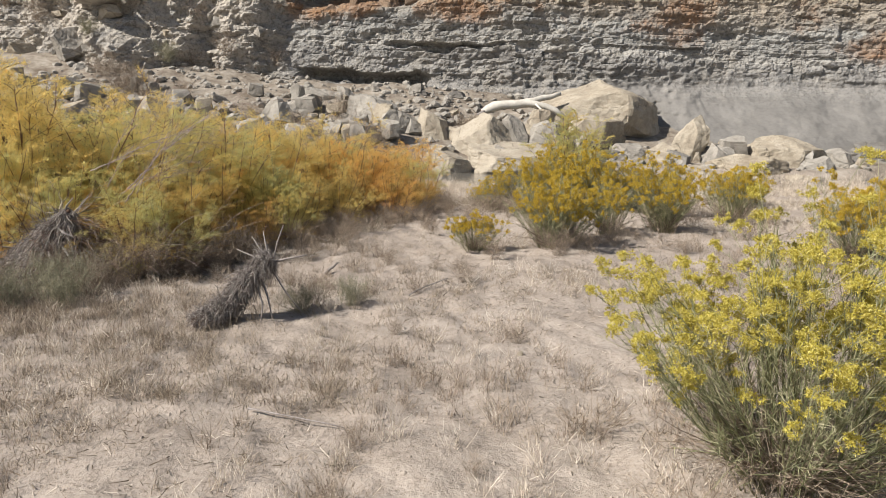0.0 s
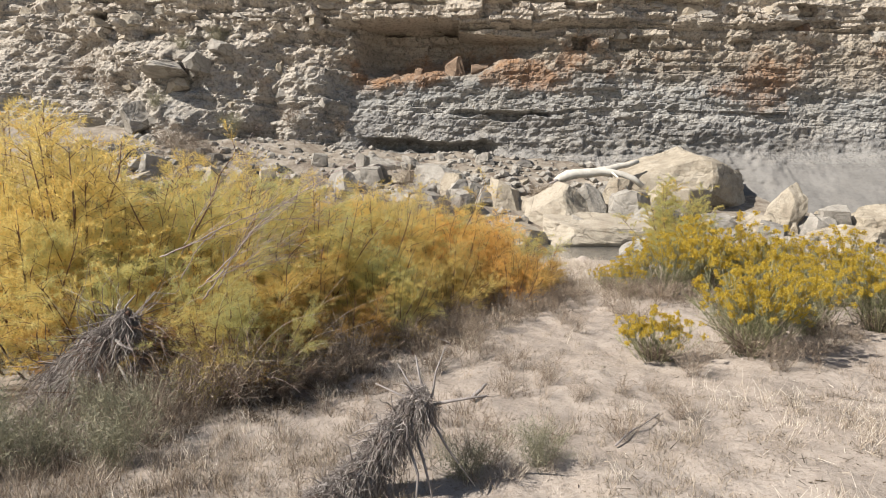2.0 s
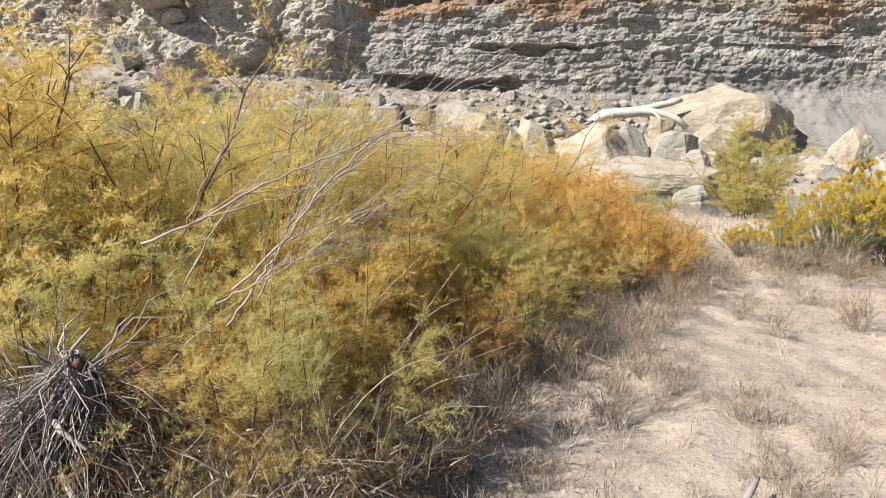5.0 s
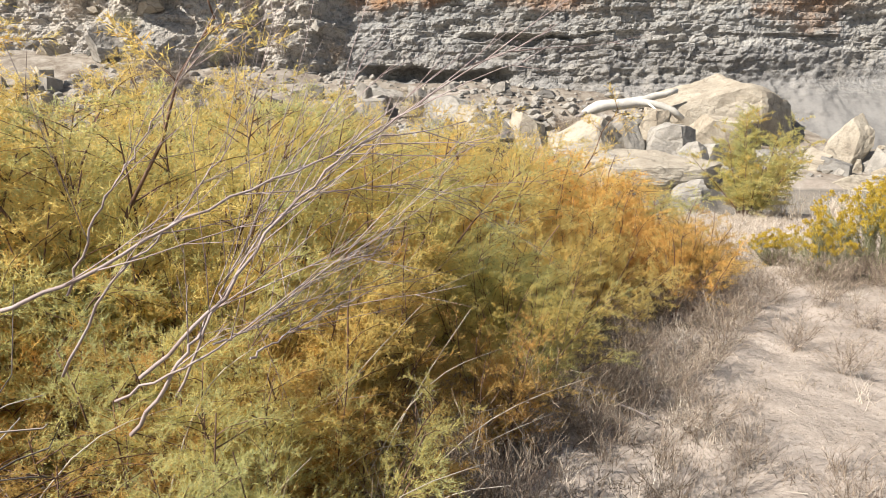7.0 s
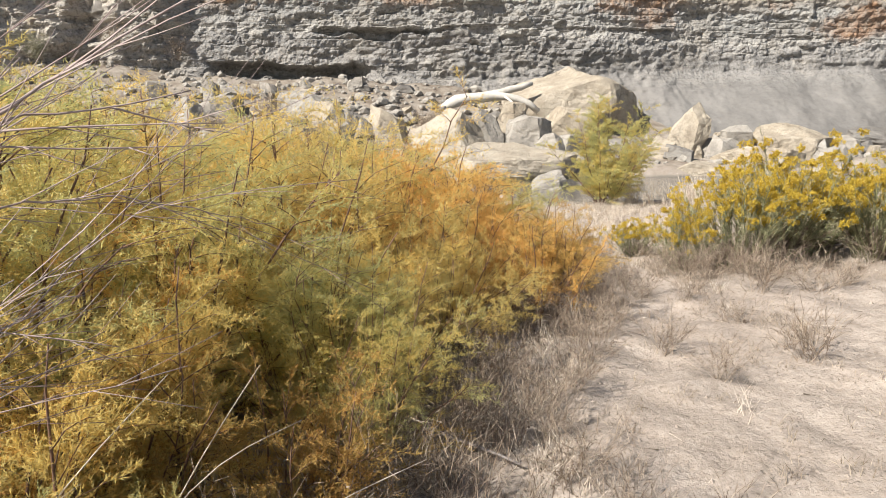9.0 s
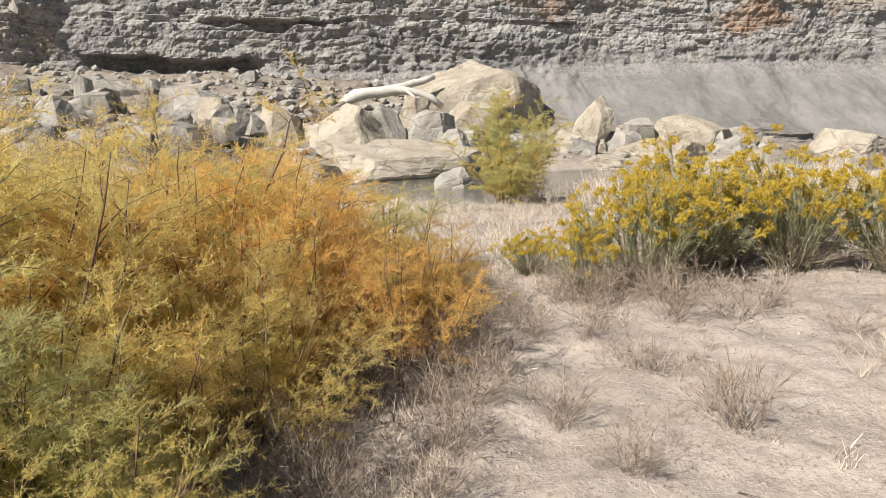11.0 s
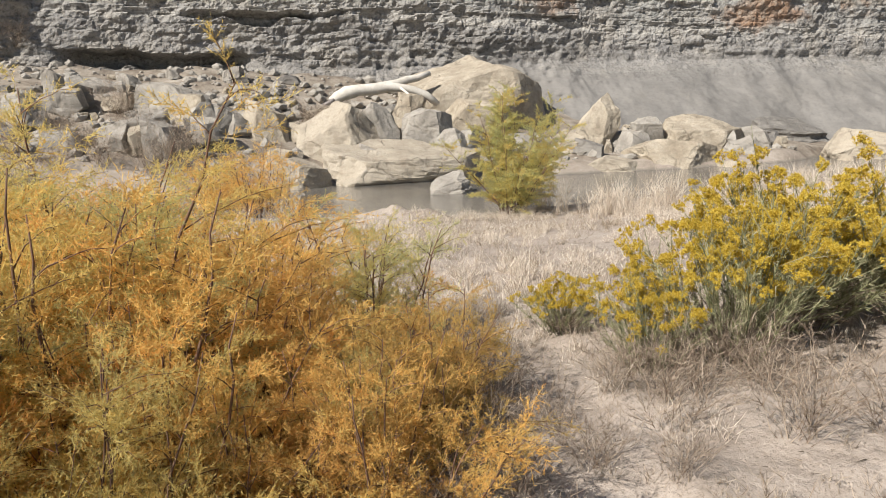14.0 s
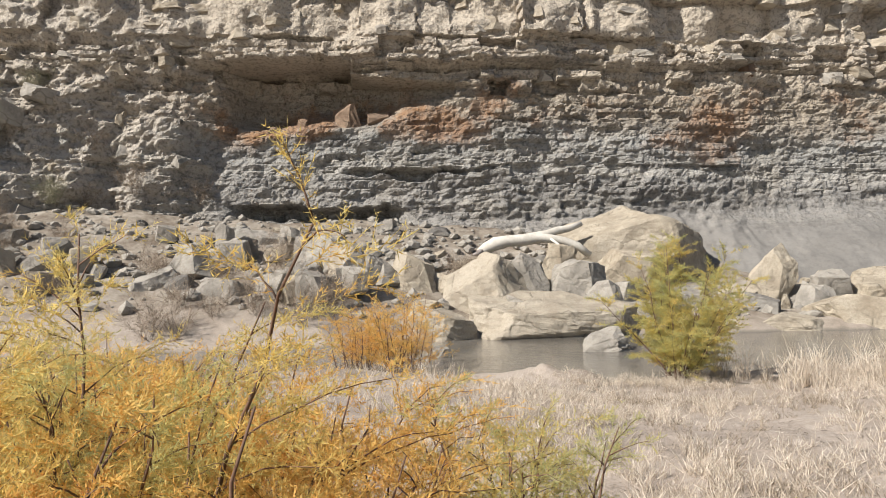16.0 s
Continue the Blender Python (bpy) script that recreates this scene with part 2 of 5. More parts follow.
M_TAM_G = make_foliage("tamarisk_leaves_green", (0.46, 0.51, 0.29), (0.62, 0.60, 0.28), (0.76, 0.62, 0.23), (0.78, 0.54, 0.19), 0.64)
M_TAM_O = make_foliage("tamarisk_leaves_orange", (0.66, 0.54, 0.22), (0.78, 0.54, 0.18), (0.78, 0.47, 0.15), (0.58, 0.28, 0.11), 0.5)
M_TAM_B = make_foliage("tamarisk_leaves_brown", (0.42, 0.36, 0.14), (0.56, 0.40, 0.14), (0.60, 0.36, 0.12), (0.42, 0.22, 0.09), 0.5)
M_FLOWER_PALE = make_blades("fading_rabbitbrush_flowers", (0.43, 0.36, 0.06), (0.61, 0.53, 0.11), (0.72, 0.64, 0.24), 0.35)
M_FLOWER = make_blades("rabbitbrush_flowers", (0.44, 0.31, 0.035), (0.62, 0.455, 0.06), (0.72, 0.58, 0.14), 0.35)
M_RB_STEM = make_blades("rabbitbrush_stems", (0.19, 0.205, 0.105), (0.32, 0.325, 0.18), (0.52, 0.48, 0.33), 0.25)
M_STRAW = make_blades("dry_grass", (0.40, 0.33, 0.26), (0.62, 0.54, 0.45), (0.82, 0.75, 0.65))
M_TWIG = make_blades("dry_twigs", (0.12, 0.088, 0.064), (0.27, 0.21, 0.158), (0.48, 0.405, 0.325), 0.1)
M_WEED = make_blades("low_dry_weeds", (0.15, 0.118, 0.085), (0.30, 0.245, 0.185), (0.50, 0.425, 0.335), 0.15)
# for the twig litter and the strip that mimics the thicket's shadow
M_LITTER_SHADE = make_blades("dark_litter_and_edge_shade", (0.06, 0.045, 0.032), (0.13, 0.10, 0.07), (0.25, 0.20, 0.145))
M_SAGE = make_blades("grey_green_leaves", (0.16, 0.16, 0.11), (0.27, 0.26, 0.18), (0.38, 0.35, 0.25), 0.2)
M_DARK_STEM = make_wood("dark_tamarisk_bark", (0.10, 0.06, 0.042), (0.25, 0.155, 0.11))
M_GREY_WOOD = make_wood("weathered_grey_wood", (0.20, 0.175, 0.165), (0.44, 0.405, 0.385))
M_DEAD_TWIG = make_wood("dead_reddish_grey_twigs", (0.24, 0.18, 0.165), (0.52, 0.45, 0.43))
M_WHITE_WOOD = make_wood("bleached_driftwood", (0.45, 0.42, 0.37), (0.72, 0.69, 0.63), 0.4)
M_SHRED = make_blades("shredded_grey_bark", (0.13, 0.108, 0.095), (0.27, 0.235, 0.215), (0.50, 0.455, 0.425), 0.05)

# ---- helpers for meshes ----
rng = np.random.default_rng(7)


def lattice(ix, iy, seed):
    n = (ix.astype(np.int64) * 374761393 + iy.astype(np.int64) * 668265263 + seed * 974634777) & 0x7FFFFFFF
    n = ((n ^ (n >> 13)) * 1274126177) & 0x7FFFFFFF
    return ((n ^ (n >> 16)) & 0xFFFF) / 65535.0


def vnoise(x, y, seed=0):
    ix, iy = np.floor(x), np.floor(y)
    fx, fy = x - ix, y - iy
    fx, fy = fx * fx * (3 - 2 * fx), fy * fy * (3 - 2 * fy)
    a, b = lattice(ix, iy, seed), lattice(ix + 1, iy, seed)
    c, d = lattice(ix, iy + 1, seed), lattice(ix + 1, iy + 1, seed)
    return (a + (b - a) * fx) * (1 - fy) + (c + (d - c) * fx) * fy - 0.5


def fbm(x, y, octaves=4, seed=0):
    s, amp = 0.0, 1.0
    for k in range(octaves):
        s = s + amp * vnoise(x * 2 ** k, y * 2 ** k, seed + k)
        amp *= 0.5
    return s


def smooth(a, b, v):
    t = np.clip((v - a) / (b - a), 0, 1)
    return t * t * (3 - 2 * t)


def mesh_of(name, verts, faces, mat, shade=False):
    me = bpy.data.meshes.new(name)
    me.from_pydata(verts.tolist() if hasattr(verts, "tolist") else verts, [], faces.tolist() if hasattr(faces, "tolist") else faces)
    if mat:
        me.materials.append(mat)
    if shade:
        me.shade_smooth()
    return me


def tri_mesh(name, v, mat):
    """Loose triangles: v has the shape (n, 3, 3)."""
    v = np.asarray(v, float).reshape(-1, 3)
    me = bpy.data.meshes.new(name)
    n = len(v)
    me.vertices.add(n)
    me.vertices.foreach_set("co", v.ravel())
    me.loops.add(n)
    me.loops.foreach_set("vertex_index", np.arange(n, dtype=np.int32))
    me.polygons.add(n // 3)
    me.polygons.foreach_set("loop_start", np.arange(0, n, 3, dtype=np.int32))
    me.update(calc_edges=True)
    me.materials.append(mat)
    return me


def unit(v):
    return v / np.maximum(np.linalg.norm(v, axis=-1, keepdims=True), 1e-9)


def needles(base, way, length, width):
    """One slim triangle for each base point, along way."""
    way = unit(way)
    side = unit(np.cross(way, unit(rng.normal(size=way.shape)))) * (np.asarray(width)[..., None] / 2)
    return np.stack([base - side, base + side, base + way * np.asarray(length)[..., None]], axis=1)


def tubes(lines, sides=4):
    """Tapered tubes along polylines; lines: (points, radii)."""
    vs, fs, at = [], [], 0
    for pts, rad in lines:
        pts = np.asarray(pts, float)
        rad = np.asarray(rad, float)
        tan = unit(np.gradient(pts, axis=0))
        ref = np.array([0.31, 0.87, 0.38]) if abs(tan[0, 1]) < 0.8 else np.array([0.9, 0.1, 0.4])
        u = unit(np.cross(tan, ref))
        w = np.cross(tan, u)
        ang = np.arange(sides) * 2 * math.pi / sides
        ring = pts[:, None] + rad[:, None, None] * (u[:, None] * np.cos(ang)[None, :, None] + w[:, None] * np.sin(ang)[None, :, None])
        vs.append(ring.reshape(-1, 3))
        n = len(pts)
        for i in range(n - 1):
            for s in range(sides):
                a, b = at + i * sides + s, at + i * sides + (s + 1) % sides
                fs.append((a, b, b + sides, a + sides))
        fs.append(tuple(at + s for s in range(sides))[::-1])
        fs.append(tuple(at + (n - 1) * sides + s for s in range(sides)))
        at += n * sides
    return np.concatenate(vs), fs


def tube_mesh(name, lines, mat, sides=4):
    v, f = tubes(lines, sides)
    return mesh_of(name, v, f, mat, True)


def child(name, me, parent, label="", kind=""):
    ob = new(name, me)
    ob.parent = parent
    return tagged(ob, label=label, kind=kind)


def thing(name, label, category, group="", at=None, data=None, kind=""):
    ob = new(name, data)
    if at is not None:
        ob.matrix_basis = at
    return tagged(ob, label=label, category=category, group=group, kind=kind)


def bent(p0, way, length, droop, n=6, wob=0.03, r=None):
    """A branch that starts at p0 along way and bends down by droop."""
    r = r or rng
    t = np.linspace(0, 1, n)[:, None]
    way = np.asarray(way) / np.linalg.norm(way)
    p = np.asarray(p0) + way * length * t + np.array([0, 0, -1]) * droop * length * t ** 2
    j = r.normal(size=(n, 3)) * wob * length
    j[0] = 0
    return p + np.cumsum(j, axis=0) * 0.5


def along(line, t):
    t = np.asarray(t) * (len(line) - 1)
    i = np.minimum(t.astype(int), len(line) - 2)
    f = (t - i)[:, None]
    return line[i] * (1 - f) + line[i + 1] * f, unit(line[i + 1] - line[i])


# ---- the ground ----
NEAR_X, NEAR_Y = [-60, -8, -2, 0.4, 1.2, 2.5, 3.7, 6, 10, 17, 30, 80], [25, 24, 23.5, 22.6, 21.6, 20.9, 21.2, 22.4, 23.0, 24.0, 24.5, 25]
FAR_X, FAR_Y = [-60, -10, -3, 0, 5, 12, 17, 24, 32, 80], [27, 27.2, 27.8, 28.6, 28.6, 28.2, 28.3, 32.5, 33.5, 34]
BASE_X, BASE_Z = [-60, -24, -14, -8, 0, 5, 10, 18, 27, 60], [5.0, 4.6, 3.8, 3.1, 2.9, 2.5, 1.8, 0.7, -0.3, -0.4]
WATER_Z = -0.65


def ground_z(x, y):
    x, y = np.asarray(x, float), np.asarray(y, float)
    near = np.interp(x, NEAR_X, NEAR_Y) + 0.7 * fbm(x * 0.5, y * 0.5, 2, 3)
    far = np.interp(x, FAR_X, FAR_Y) + 0.6 * fbm(x * 0.5, y * 0.5, 2, 5)
    z = -0.62 * smooth(-8.5, 0.0, y - near) ** 1.3
    z = z - 0.32 * smooth(-0.4, 1.2, y - near) * (1 - smooth(-1.2, 0.3, y - far))
    base = np.interp(x, BASE_X, BASE_Z)
    f = np.clip((y - far) / np.maximum(37.6 - far, 0.5), 0, 1)
    z = z + f ** (0.9 + 0.8 * smooth(-2, 5, x)) * (base + 0.65) + 0.3 * smooth(-0.3, 0.5, y - far) * (f < 1)
    rough = 0.05 + 0.18 * smooth(27, 31, y)
    amp = smooth(420, 60, np.abs(x)) * smooth(-300, -40, y)
    z = z + amp * (rough * fbm(x * 0.7, y * 0.7, 4, 11) + 0.045 * fbm(x * 2.7, y * 2.7, 3, 21) * smooth(24, 18, y) * smooth(-1.5, -0.4, y))
    close = smooth(17, 13, y) * smooth(-0.9, -0.3, y) * smooth(-6, -4.5, x) * smooth(9, 7, x)
    z = z + close * (0.030 * fbm(x * 5.1, y * 5.1, 2, 25) + 0.016 * vnoise(x * 13.0, y * 13.0, 27))
    # mud bar at the water
    z = z + (0.30 + 0.22 * fbm(x * 2.6, y * 2.6, 3, 29)) * np.exp(-((x - 1.9) / 0.95) ** 2 - ((y - 21.9) / 0.8) ** 2)
    # low hummock where the near scrub stands
    z = z + 0.10 * np.exp(-((x - 2.2) ** 2 / 9 + (y - 9.5) ** 2 / 12))
    return z


def gz(x, y):
    return float(ground_z(np.array([x]), np.array([y]))[0])


def build_ground():
    xs = np.concatenate([[-3000, -900, -300, -120, -70, -48, -36, -28, -23], np.arange(-19, -8, 0.35), np.arange(-8, -4.5, 0.09), np.arange(-4.5, 5, 0.04), np.arange(5, 8, 0.09), np.arange(8, 20, 0.2), np.arange(20, 34, 0.7), [36, 42, 52, 75, 120, 300, 900, 3000]])
    ys = np.concatenate([[-3000, -900, -300, -100, -45, -22, -12, -7, -4, -2], np.arange(-0.5, 12, 0.04), np.arange(12, 15, 0.09), np.arange(15, 26, 0.16), np.arange(26, 39, 0.3), [41, 46, 60, 120, 400, 1200, 3000]])
    X, Y = np.meshgrid(xs, ys)
    Z = ground_z(X, Y)
    v = np.stack([X, Y, Z], -1).reshape(-1, 3)
    nx, ny = len(xs), len(ys)
    i = (np.arange(ny - 1)[:, None] * nx + np.arange(nx - 1)[None]).ravel()
    f = np.stack([i, i + 1, i + 1 + nx, i + nx], 1)
    tagged(new("ground", mesh_of("ground", v, f, M_SAND, True)), "pale dry sandy creek bank with cracked silt", "ground", kind="structure")


def build_water():
    xs, ys = np.arange(-60, 81, 1.0), np.arange(19.0, 36.1, 0.5)
    X, Y = np.meshgrid(xs, ys)
    v = np.stack([X, Y, np.full_like(X, WATER_Z)], -1).reshape(-1, 3)
    nx = len(xs)
    i = (np.arange(len(ys) - 1)[:, None] * nx + np.arange(nx - 1)[None]).ravel()
    f = np.stack([i, i + 1, i + 1 + nx, i + nx], 1)
    tagged(new("water", mesh_of("water", v, f, M_WATER, True)), "shallow silty brown-grey stream along the boulders", "water", kind="structure")


# ---- the cliff ----
def cliff_depth(X, Z):
    r = np.random.default_rng(31)
    d = np.zeros_like(X)
    zb = Z + 0.025 * X + 0.35 * fbm(X * 0.12, Z * 0.1, 3, 41) + 0.16 * fbm(X * 0.9, Z * 0.9, 3, 43)
    # big forms
    d += 1.1 * fbm(X * 0.16, Z * 0.10, 3, 51)
    butt = smooth(-24.0, -19.0, X) * smooth(-10.4, -14.6, X + 0.25 * (Z - 5) + 0.7 * fbm(X * 0 + 5, Z * 0.8, 3, 55))
    d -= butt * np.clip(10.5 - Z, 0, 7) * 0.08
    d += 0.6 * np.exp(-((X + 9.4 - 0.28 * (Z - 4)) / 1.1) ** 2) * smooth(8.6, 6.4, Z)
    d += 0.5 * np.exp(-((X + 12.6 - 0.1 * (Z - 7)) / 0.8) ** 2) * smooth(10.5, 7.0, Z)
    d -= 1.6 * np.exp(-((X + 17.6 + 0.3 * (Z - 6)) / 2.7) ** 2) * smooth(9.7, 7.9, Z + 0.5 * fbm(X * 0.7, Z * 0.2, 2, 57)) * (1 + 0.5 * fbm(X * 0.6, Z * 0.6, 3, 59))
    left = smooth(-20.5, -25, X)
    d += left * (1.2 - np.clip(10.2 - Z, 0, 7) * 0.32)
    fan = smooth(9, 17, X)
    d -= fan * np.clip(3.4 - Z + 0.5 * fbm(X * 0.3, Z * 0.2, 2, 61), 0, 4) * 1.25
    d -= (1 - fan) * smooth(-12, -6, X) * np.clip(3.3 - Z, 0, 4) * 0.9
    d += 0.10 * (Z - 6)
    # bedding: each bed is broken into blocks
    edges = [-3.0]
    while edges[-1] < 26:
        z = edges[-1]
        edges.append(z + (r.uniform(0.09, 0.42) if z < 8.6 else r.uniform(0.16, 0.55) if z < 11.0 else r.uniform(1.2, 2.4)))
    edges = np.array(edges)
    bed = np.clip(np.searchsorted(edges, zb) - 1, 0, len(edges) - 2)
    soft = fan * smooth(4.2, 2.6, Z)
    calm = 0.35 + 0.9 * smooth(-0.25, 0.3, fbm(X * 0.16, Z * 0.7, 3, 65)) + 0.3 * smooth(8.2, 9.0, Z)
    for k in range(len(edges) - 1):
        m = bed == k
        upper = edges[k] > 8.6
        massive = edges[k] > 10.8
        cuts = np.cumsum(r.uniform(0.9, 3.4, 300) if massive else r.uniform(0.25, 1.5, 300)) - 60 + r.uniform(-1, 1)
        offs = r.normal(size=301) * (0.22 if massive else 0.17 if upper else 0.05)
        step = r.normal() * (0.12 if upper else 0.045)
        if not m.any():
            continue
        o = offs[np.searchsorted(cuts, X[m] + 0.25 * vnoise(X[m] * 2, Z[m] * 3, 71))]
        inside = (zb[m] - edges[k]) / (edges[k + 1] - edges[k])
        groove = (0.0 if massive else 0.12 if upper else 0.06) * np.exp(-(inside / 0.16) ** 2)
        d[m] += (step + o + groove) * (1 - soft[m]) * calm[m]
    # undercut beds
    jag = 0.35 * fbm(X * 1.3, Z * 0.6, 3, 83)
    d += 1.1 * smooth(3.25, 3.4, zb + jag) * smooth(4.05, 3.85, zb + 0.5 * jag) * smooth(-8.2, -7.2, X) * smooth(-0.6, -1.6, X) * smooth(0.0, 0.18, vnoise(X * 0.5, Z * 0, 81) + 0.25)
    d += 0.5 * smooth(5.2, 5.28, zb + jag) * smooth(5.62, 5.5, zb - 0.4 * jag) * smooth(-3.5, -2.5, X) * smooth(2.2, 1.6, X)
    # the dark alcove under the overhang
    top = 9.9 + 0.25 * vnoise(X * 0.6, X * 0 + 3, 91) - 0.10 * (X + 8) * (X > -3)
    low = 6.6 + 0.11 * (X + 9) + 0.5 * vnoise(X * 0.5, X * 0 + 7, 92)
    a = smooth(-8.6, -7.2, X) * smooth(3.4, -2.6, X)
    d += 1.9 * a * smooth(low, low + 1.3, Z) * smooth(top + 0.12, top - 0.05, Z)
    d -= (0.45 + 0.5 * smooth(-10, -7, X) * smooth(7, 2, X)) * smooth(9.7, 10.1, zb) * smooth(-14, -10, X)
    d += 0.24 * fbm(X * 0.9, Z * 1.3, 4, 101) + (0.14 * fbm(X * 3.0, Z * 3.6, 3, 111) + 0.08 * vnoise(X * 9.0, Z * 10.0, 115)) * (1 - 0.75 * soft) * (1 - 0.6 * smooth(10.6, 11.3, Z))
    d += 0.7 * smooth(10.7, 11.4, Z) * fbm(X * 0.75, Z * 0.3, 3, 117)
    wild = smooth(-7.5, -10.5, X)
    d += wild * (0.6 * fbm(X * 0.55, Z * 0.6, 4, 121) + 0.35 * fbm(X * 2.1, Z * 2.2, 3, 131))
    return d


def build_cliff():
    xs = np.concatenate([[-400, -200, -110, -80, -60, -48, -42], np.arange(-38, -28, 0.4), np.arange(-28, 31, 0.085), np.arange(31, 46, 0.4), [48, 55, 70, 100, 200, 400]])
    zs = np.concatenate([np.arange(-1.6, 13.6, 0.06), np.arange(13.6, 24.1, 0.5)])
    X, Z = np.meshgrid(xs, zs)
    Y = 38.0 + cliff_depth(X, Z)
    v = np.stack([X, Y, Z], -1).reshape(-1, 3)
    nx, nz = len(xs), len(zs)
    i = (np.arange(nz - 1)[:, None] * nx + np.arange(nx - 1)[None]).ravel()
    f = np.stack([i, i + 1, i + 1 + nx, i + nx], 1)
    # plateau behind the rim
    rim = np.arange(nx) + (nz - 1) * nx
    back = np.stack([xs, np.full(nx, 400.0), np.full(nx, 30.0)], -1)
    j = np.arange(nx - 1)
    g = np.stack([rim[:-1], rim[1:], len(v) + j + 1, len(v) + j], 1)
    me = mesh_of("cliff", np.concatenate([v, back]), np.concatenate([f, g]), M_CLIFF)
    # the washed fan is smooth
    me.polygons.foreach_set("use_smooth", np.concatenate([(v[f[:, 0], 0] > 3.0) & (v[f[:, 0], 2] < 4.2), np.zeros(len(g), bool)]))
    return tagged(new("cliff", me), "tall layered grey shale and tan sandstone cliff with rusty stains", "cliff", kind="structure")


build_ground()
build_water()
cliff = build_cliff()


# ---- boulders ----
def ico(level):
    bm = bmesh.new()
    bmesh.ops.create_icosphere(bm, subdivisions=level, radius=1.0)
    out = np.array([v.co[:] for v in bm.verts]), np.array([[v.index for v in f.verts] for f in bm.faces])
    bm.free()
    return out


def rock_mesh(name, w, d, h, seed, mat, cuts=11, grain=0.11, beds=0.0, rough=0.04, planes=None):
    """A boulder w by d by h metres, its base at z = 0: a block cut by planes, its edges worn, its faces chipped."""
    r = np.random.default_rng(seed)
    n = unit(r.normal(size=(cuts, 3)))
    own = np.array(planes if planes else [(0, -0.1, 1, 0.7), (0, 0, -1, 0.65), (0.9, 0, 0.15, 0.75), (-1, 0, 0.1, 0.72), (-0.5, -0.85, 0.2, 0.66), (0.72, -0.66, 0.12, 0.68)], float)
    own = np.concatenate([own, [(0.1, 1, 0.1, 0.8)]])
    if not planes:
        own[:, :3] += r.normal(size=(7, 3)) * 0.22
        own[:, 3] *= r.uniform(0.85, 1.15, 7)
    n = unit(np.concatenate([n, own[:, :3]]))
    dist = np.concatenate([r.uniform(0.72, 0.98, cuts), own[:, 3]])
    bm = bmesh.new()
    bmesh.ops.create_cube(bm, size=2.0)
    for q, far in zip(n, dist):
        cut = bmesh.ops.bisect_plane(bm, geom=bm.verts[:] + bm.edges[:] + bm.faces[:], plane_co=Vector(q * far), plane_no=Vector(q), clear_outer=True)
        rim = [e for e in cut["geom_cut"] if isinstance(e, bmesh.types.BMEdge)]
        if len(rim) > 2:
            bmesh.ops.edgenet_fill(bm, edges=rim)
    bmesh.ops.dissolve_limit(bm, angle_limit=0.02, verts=bm.verts[:], edges=bm.edges[:])
    bmesh.ops.bevel(bm, geom=bm.edges[:], offset=0.035, segments=1, affect="EDGES", clamp_overlap=True)
    bmesh.ops.triangulate(bm, faces=bm.faces[:])
    for _ in range(6):
        long = [e for e in bm.edges if e.calc_length() > grain * 1.5]
        if not long:
            break
        bmesh.ops.subdivide_edges(bm, edges=long, cuts=1)
        bmesh.ops.triangulate(bm, faces=bm.faces[:])
    bm.normal_update()
    bm.verts.index_update()
    v = np.array([q.co[:] for q in bm.verts])
    nrm = np.array([q.normal[:] for q in bm.verts])
    f = np.array([[q.index for q in g.verts] for g in bm.faces])
    bm.free()
    v = v + nrm * (rough * 2.0 * fbm(v[:, 0] * 2.3 + seed, v[:, 1] * 2.3 + v[:, 2] * 1.9, 3, seed))[:, None]
    v = v + nrm * (rough * 1.1 * fbm(v[:, 0] * 9 + v[:, 2] * 7, v[:, 1] * 9 - v[:, 2] * 5, 2, seed + 9))[:, None]
    lo, hi = v.min(0), v.max(0)
    v = (v - (lo + hi) / 2) / (hi - lo)
    if beds:
        lay = vnoise(v[:, 2] * 17 + 0.8 * vnoise(v[:, 0] * 3, v[:, 1] * 3, seed), v[:, 2] * 0 + seed, seed + 3)
        v[:, :2] *= (1 + beds * np.sign(lay) * np.minimum(np.abs(lay) * 4, 1.0))[:, None]
    v[:, 2] += 0.5
    return mesh_of(name, v * np.array([w, d, h]), f, mat)


def boulder(x, y, z, w, h, label, seed, mat=None, d=None, ry=0, rz=0, beds=0.0, cuts=11, group="boulders by the stream", planes=None):
    me = rock_mesh("boulder", w * 1.12, (d or w * 0.75) * 1.1, h * 1.08, seed, mat or M_ROCK, cuts=cuts, beds=beds, planes=planes)
    return thing("boulder", label, "boulder", group, pose(x, y + (d or w * 0.75) * 0.35, z - 0.1, 0, ry, rz), me)


G, T, D = M_ROCK_GREY, M_ROCK, M_ROCK_DARK
boulder(7.75, 33.6, 0.75, 5.4, 2.75, "very large tan sandstone boulder with a sheer shaded side", 4, T, d=3.4, beds=0.012, cuts=2, planes=[(-0.42, -0.25, 0.9, 0.52), (0.5, -0.15, 0.86, 0.62), (-0.25, -0.95, 0.12, 0.5), (0.8, -0.6, 0.1, 0.62), (-0.9, -0.2, -0.2, 0.95), (0, 0, -1, 0.5), (0.3, -0.6, -0.75, 0.62), (-0.75, -0.5, 0.45, 0.8)])
boulder(6.6, 31.3, -0.1, 2.5, 2.0, "rounded tan boulder leaning below the largest one", 12, T, ry=18)
boulder(3.4, 28.4, -0.85, 4.4, 1.42, "long flat-topped tan sandstone slab at the water", 23, T, d=2.2, beds=0.015, cuts=3, ry=1, planes=[(-0.03, -0.28, 0.96, 0.42), (0.05, -0.95, 0.05, 0.6), (0.15, -0.78, -0.62, 0.55), (0.85, -0.5, 0.0, 0.85), (-0.8, -0.5, 0.3, 0.85), (0, 0, -1, 0.45), (0.7, -0.5, 0.5, 0.9)])
